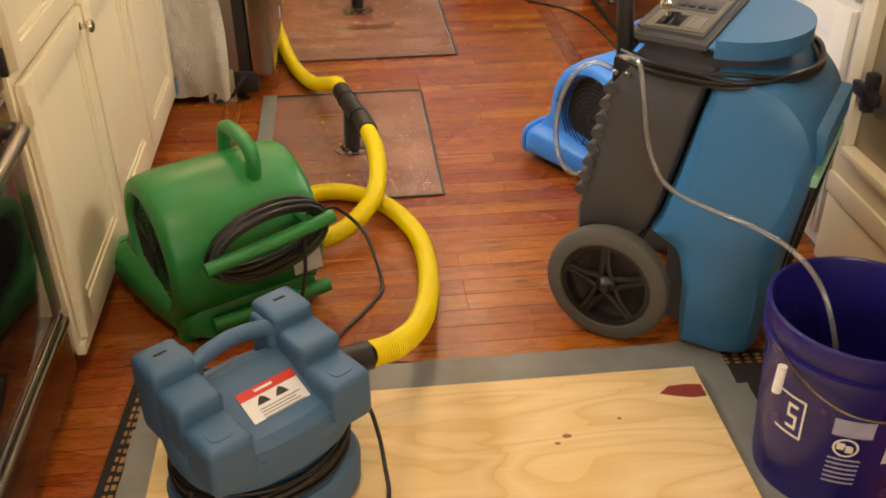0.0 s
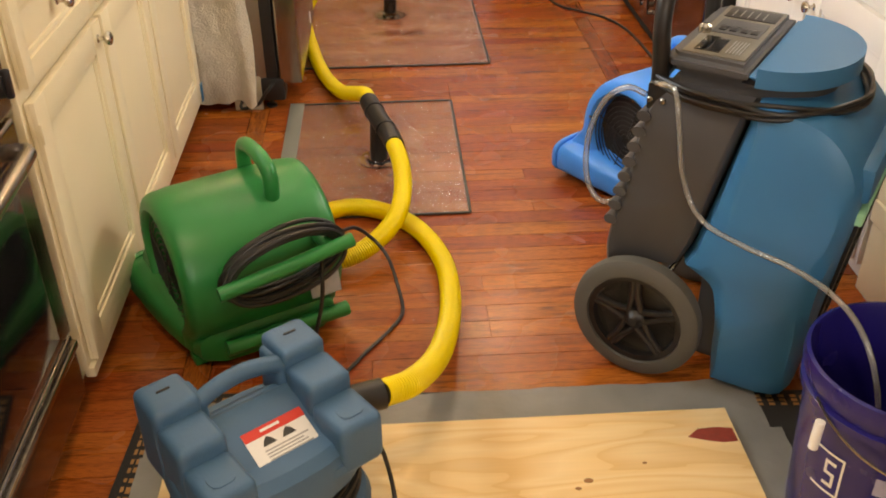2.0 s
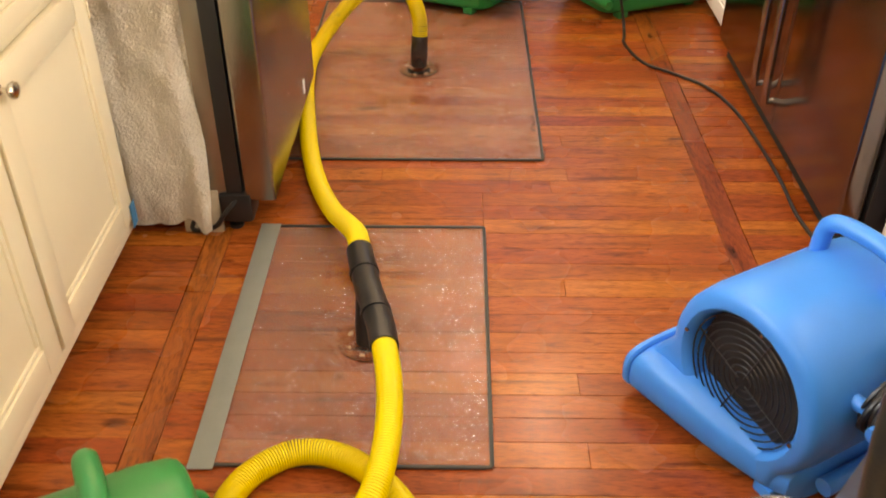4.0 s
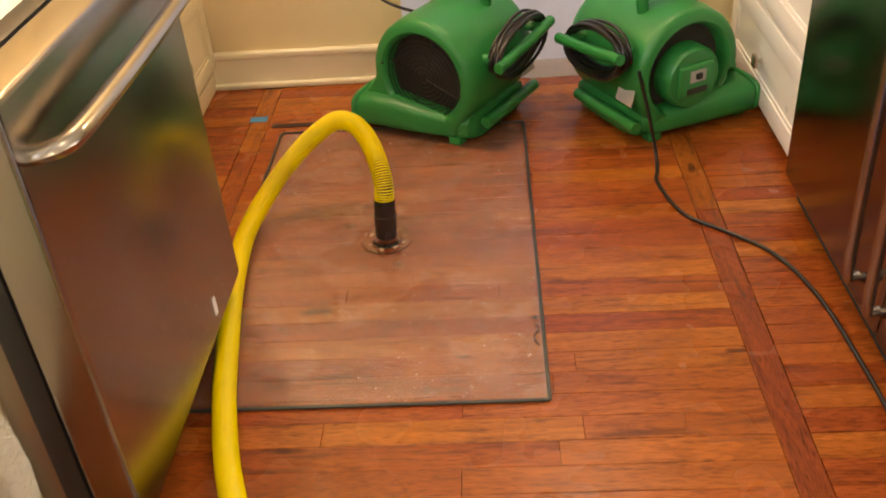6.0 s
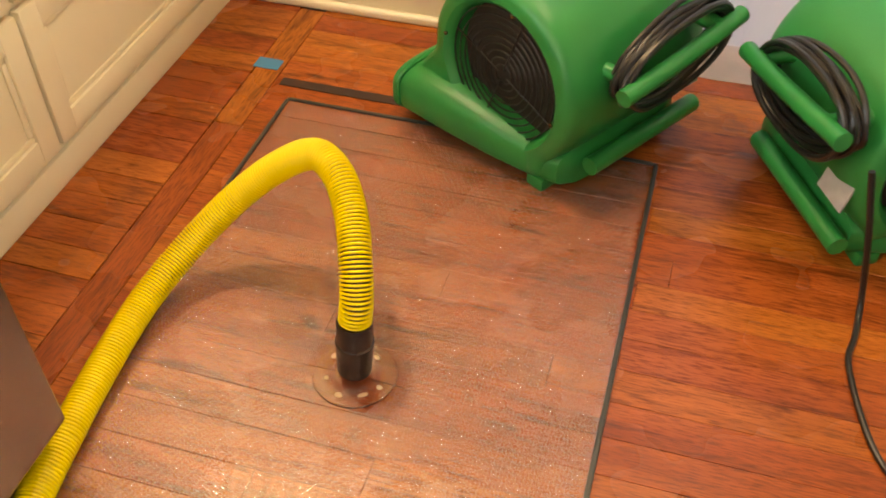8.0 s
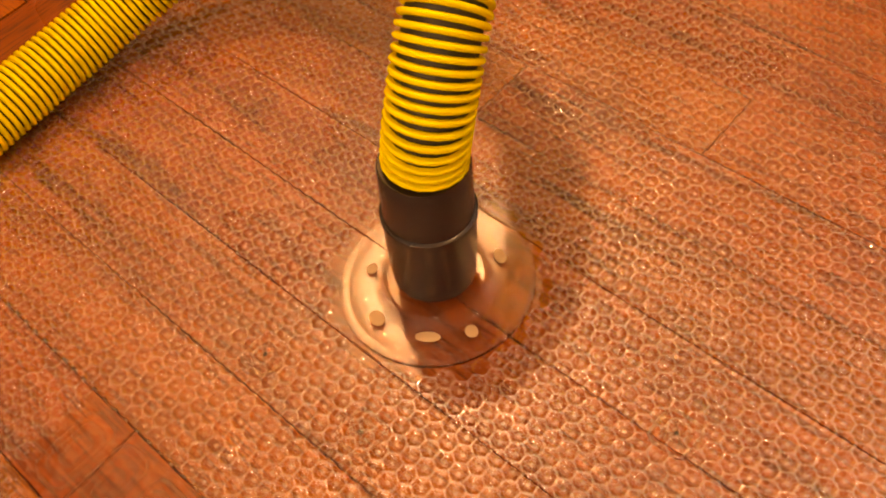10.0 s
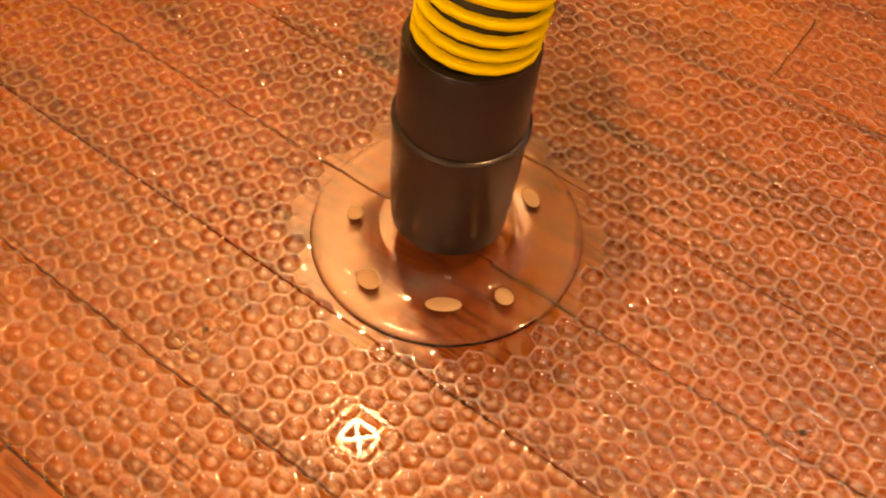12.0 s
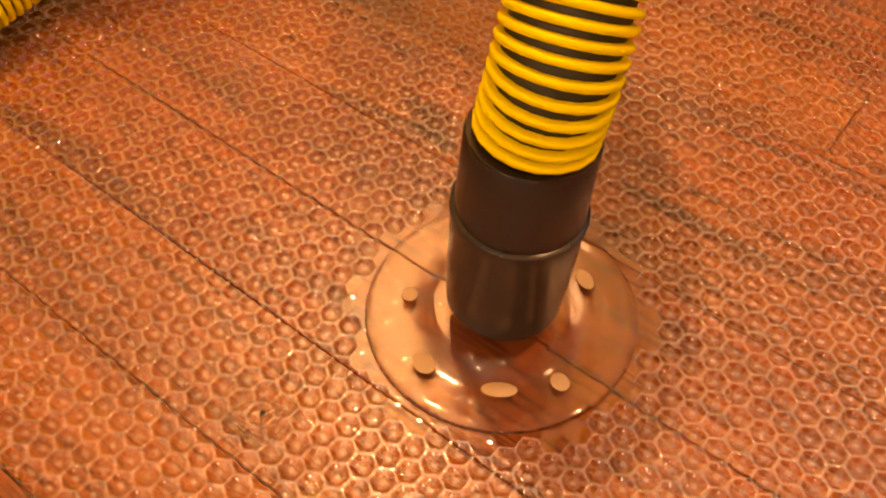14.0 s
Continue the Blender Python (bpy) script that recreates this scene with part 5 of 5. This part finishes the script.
def hose(name, label, pts, gap=0.35, r=0.0245, pitch=0.0056, gaps=None):
    """A ribbed hose: dark core and yellow ridges; gap: how far the ridges stand apart."""
    t = thing(name, Matrix(), label, "hose", "yellow hoses")
    line = spline(pts, pitch)
    part("core", sweep(line[::2], r - 0.0035, 12), M_GROOVE, t, "dark grooves between the ridges")
    bm = bmesh.new()
    up = Vector((0, 0, 1))
    side = None
    n = 18
    for i, p in enumerate(line):
        d = (line[min(i + 1, len(line) - 1)] - line[max(i - 1, 0)]).normalized()
        if side is None:
            side = d.cross(up if abs(d.z) < 0.9 else Vector((0, 1, 0))).normalized()
        side = (side - d * side.dot(d)).normalized()
        top = side.cross(d)
        gp = gaps(i / (len(line) - 1)) if gaps else gap
        hw = pitch * (1 - gp) / 2
        loops = []
        for q, rr in ((-hw, r - 0.0034), (-hw * 0.8, r - 0.0008), (-hw * 0.3, r), (hw * 0.3, r), (hw * 0.8, r - 0.0008), (hw, r - 0.0034)):
            loops.append([p + d * q + side * (rr * math.cos(a)) + top * (rr * math.sin(a)) for a in (2 * math.pi * k / n for k in range(n))])
        loft(bm, loops, False)
    me = bpy.data.meshes.new("ribbing")
    bm.to_mesh(me)
    bm.free()
    me.materials.append(M_YEL)
    me.shade_smooth()
    o = new("ribbing", me)
    o.parent = t
    tagged(o, "glossy yellow ridges", kind="stuff")
    return t


H1 = [(-0.245, 1.165, 0.262), (-0.192, 1.222, 0.237), (-0.140, 1.380, 0.165), (-0.104, 1.595, 0.088), (-0.090, 1.79, 0.042), (-0.100, 1.94, 0.027), (-0.145, 2.07, 0.026), (-0.21, 2.16, 0.026), (-0.29, 2.21, 0.026), (-0.37, 2.21, 0.026), (-0.44, 2.15, 0.026), (-0.465, 2.06, 0.027), (-0.43, 1.97, 0.029), (-0.36, 1.935, 0.035), (-0.28, 1.965, 0.055), (-0.215, 2.05, 0.078), (-0.19, 2.17, 0.095), (-0.192, 2.30, 0.118), (-0.212, 2.42, 0.125)]
hose("ribbed_hose", "yellow ribbed suction hose looped on the boards", H1, gaps=lambda s: 0.10 + 0.14 * (s < 0.05) + 0.16 * (0.42 < s < 0.72))
H2 = [(-0.278, 2.685, 0.130), (-0.292, 2.76, 0.128), (-0.325, 2.86, 0.09), (-0.38, 3.0, 0.04), (-0.435, 3.15, 0.026), (-0.478, 3.32, 0.026), (-0.510, 3.5, 0.026), (-0.535, 3.66, 0.027), (-0.550, 3.80, 0.029), (-0.548, 3.92, 0.042), (-0.512, 4.025, 0.08), (-0.452, 4.085, 0.14), (-0.385, 4.105, 0.20), (-0.320, 4.100, 0.243), (-0.267, 4.060, 0.25), (-0.229, 4.008, 0.227), (-0.204, 3.952, 0.192), (-0.194, 3.921, 0.152), (-0.1948, 3.9112, 0.119), (-0.196, 3.9098, 0.094)]
hose("ribbed_hose", "yellow ribbed suction hose arching to the mat's port", H2, gaps=lambda s: 0.16 + 0.12 * min(1, max(0, (s - 0.45) / 0.2)) + 0.04 * (s > 0.82))

# swivel cuffs
tee = thing("hose_tee", Matrix(), "black plastic tee joining two hoses over the port", "hose fitting")
part("arm", sweep(spline([(-0.207, 2.395, 0.124), (-0.22, 2.46, 0.127), (-0.25, 2.56, 0.132), (-0.266, 2.63, 0.132), (-0.281, 2.70, 0.130)], 0.012), 0.0285, 24), M_BLACK, tee)
for a, b in (((-0.229, 2.485, 0.1285), (-0.231, 2.495, 0.129)), ((-0.262, 2.610, 0.132), (-0.2645, 2.62, 0.132))):
    part("collar", sweep([Vector(a), Vector(b)], 0.0315, 24), M_BLACK, tee)
part("stem", sweep([Vector((PORT1[0], PORT1[1], 0.008)), Vector((PORT1[0], PORT1[1], 0.05)), Vector((PORT1[0] + 0.005, PORT1[1] + 0.012, 0.13))], 0.026, 24), M_BLACK, tee)

cuff = thing("hose_cuff", pose(PORT2[0], PORT2[1], 0.011, -3, 2.5, 0), "dark brown-black swivel cuff pushed into the mat's port", "hose fitting")
part("lower_sleeve", lathe([(0.024, 0.006), (0.0262, 0.008), (0.0272, 0.030), (0.0278, 0.062), (0.0285, 0.064), (0.0285, 0.068), (0.0270, 0.069), (0.022, 0.069)], 48), M_BROWNBLK, cuff)
part("upper_sleeve", lathe([(0.022, 0.0692), (0.0268, 0.0695), (0.0264, 0.09), (0.0262, 0.107), (0.0252, 0.109), (0.020, 0.109)], 48), M_BROWNBLK, cuff)

# ---- plywood, film, rug, tape, patches ----
film2 = thing("floor_film", Matrix(), "wrinkled grey plastic film taped round the plywood", "plastic film")


def film_strip(x0, x1, y0, y1, z, seed):
    b = bmesh.new()
    mx, my = max(6, int((x1 - x0) / 0.013)), max(6, int((y1 - y0) / 0.013))
    gg = [[b.verts.new((x0 + (x1 - x0) * i / mx + 0.004 * noise.noise((i * 0.3, j * 0.2, seed)), y0 + (y1 - y0) * j / my + 0.005 * noise.noise((i * 0.2, 5 + seed, j * 0.05)), z + 0.0022 * noise.noise((i * 0.45, j * 0.45, seed)))) for i in range(mx + 1)] for j in range(my + 1)]
    for j in range(my):
        for i in range(mx):
            b.faces.new((gg[j][i], gg[j][i + 1], gg[j + 1][i + 1], gg[j + 1][i]))
    part("film_strip", b, M_FILM, film2)


film_strip(-0.715, 0.515, 1.24, 1.447, 0.0112, 1)
film_strip(0.30, 0.535, 0.25, 1.30, 0.0122, 2)
film_strip(-0.72, -0.55, 0.25, 1.30, 0.0118, 3)
rug = thing("rug", pose(-0.08, 0.85, 0, 0, 0, -3.5), "black patterned rug showing round the plastic film", "rug")
part("rug_base", prism(rounded(-0.70, 0.70, -0.70, 0.60, 0.01), 0.0, 0.007, 0.002), M_RUG, rug)
bm = bmesh.new()
rnd = random.Random(8)
for k in range(52):
    y = -0.68 + 0.0245 * k
    for x in (-0.668, 0.668):
        for dx, w in ((-0.012, 0.006), (0.0, 0.009), (0.013, 0.006)):
            box(x + dx - w / 2, x + dx + w / 2, y + rnd.uniform(-0.003, 0.003), y + 0.010 + rnd.uniform(0, 0.005), 0.0068, 0.0082, 0, 2, bm)
for k in range(54):
    x = -0.64 + 0.0245 * k
    for dy in (-0.012, 0.0, 0.013):
        box(x, x + 0.012, 0.565 + dy, 0.572 + dy, 0.0068, 0.0082, 0, 2, bm)
part("border_pattern", bm, M_RUGP, rug, "tan chain pattern along the border", smooth=False)
ply = tagged(part("plywood_sheet", box(-0.66, 0.432, 0.20, 1.340, 0.0135, 0.0315, 0.0015), M_PLY), "pale plywood sheet with knots lying on the film", "plywood")
for kx, ky, kr in ((0.122, 1.163, 0.006), (0.235, 1.20, 0.003), (0.10, 1.145, 0.004)):
    part("knot", lathe([(kr, 0.0316), (kr * 0.8, 0.0320), (0.0005, 0.0321)], 16, m=Matrix.Translation((kx, ky, 0)) @ Matrix.Diagonal((1.5, 1, 1, 1))), M_KNOT, ply)
part("red_stain", prism([(0.335, 1.262), (0.36, 1.283), (0.40, 1.285), (0.427, 1.280), (0.428, 1.245), (0.40, 1.243), (0.37, 1.25)], 0.0316, 0.0320), M_REDST, ply, "dark red stain", smooth=False)
tagged(part("floor_tape", box(-0.69, -0.635, 4.612, 4.648, 0.0005, 0.0014, 0), M_BLUETAPE, smooth=False), "scrap of blue masking tape on the boards", "tape")
tagged(part("floor_patch", box(-0.61, -0.20, 4.565, 4.590, 0.0005, 0.0025, 0.0005), M_SUB), "dark strip of bare subfloor beside the mat", "patch")

# ---- floor boards ----
BW = 0.0628
Y0 = 3.84 - BW * 101
rnd = random.Random(21)
STRIPS = [(-0.685, -0.625), (0.575, 0.635)]


def board_mesh(name, length, width):
    me = bpy.data.meshes.new(name)
    b = bmesh.new()
    box(0.0003, length - 0.0003, 0.0003, width - 0.0003, -0.012, 0.0, 0.0, 1, b)
    es = [e for e in b.edges if e.verts[0].co.z > -0.001 and e.verts[1].co.z > -0.001]
    bmesh.ops.bevel(b, geom=es, offset=0.0007, segments=1, affect="EDGES")
    b.to_mesh(me)
    b.free()
    return me


LENGTHS = [0.35, 0.5, 0.62, 0.8, 1.0, 1.25, 1.5]
B_MESH = {}
for ln in LENGTHS:
    B_MESH[ln] = board_mesh("board", ln, BW)
    B_MESH[ln].materials.append(M_PLANK)
rest_v, rest_f = [], []


def add_board(x0, x1, y0, y1, near):
    if near:
        ln = x1 - x0
        key = min(LENGTHS, key=lambda q: abs(q - ln))
        ob = new("board", B_MESH[key])
        ob.parent = FLOOR
        ob.matrix_basis = Matrix.Translation((x0, y0, rnd.uniform(-0.0004, 0.0))) @ Matrix.Diagonal((ln / key, 1, 1, 1))
    else:
        e = 0.0009
        k = len(rest_v)
        rest_v.extend(((x0 + e, y0 + e, 0), (x1 - e, y0 + e, 0), (x1 - e, y1 - e, 0), (x0 + e, y1 - e, 0), (x0 + e, y0 + e, -0.01), (x1 - e, y0 + e, -0.01), (x1 - e, y1 - e, -0.01), (x0 + e, y1 - e, -0.01)))
        rest_f.extend(((k, k + 1, k + 2, k + 3), (k, k + 4, k + 5, k + 1), (k + 1, k + 5, k + 6, k + 2), (k + 2, k + 6, k + 7, k + 3), (k + 3, k + 7, k + 4, k)))


row = 0
while True:
    y = Y0 + BW * row
    row += 1
    if y > 6.05:
        break
    for xa, xb in ((-1.55, STRIPS[0][0]), (STRIPS[0][1], STRIPS[1][0]), (STRIPS[1][1], 1.55)):
        x = xa
        while x < xb - 0.01:
            ln = rnd.choice(LENGTHS)
            x2 = min(x + ln, xb)
            if xb - x2 < 0.3:
                x2 = xb
            add_board(x, x2, y, y + BW, 1.45 < y < 4.84 and -0.9 < (x + x2) / 2 < 0.9)
            x = x2
me = bpy.data.meshes.new("far_boards")
me.from_pydata(rest_v, [], rest_f)
me.materials.append(M_PLANK)
o = new("far_boards", me)
o.parent = FLOOR
tagged(o, kind="stuff")
for xa, xb in STRIPS:
    y = -2.5
    while y < 4.86:
        ln = rnd.uniform(0.7, 1.4)
        y2 = min(y + ln, 4.86)
        part("border_board", box(xa + 0.0008, xb - 0.0008, y + 0.0008, y2 - 0.0008, -0.012, 0.0, 0.001, 1), M_PLANK_Y, FLOOR)
        y = y2
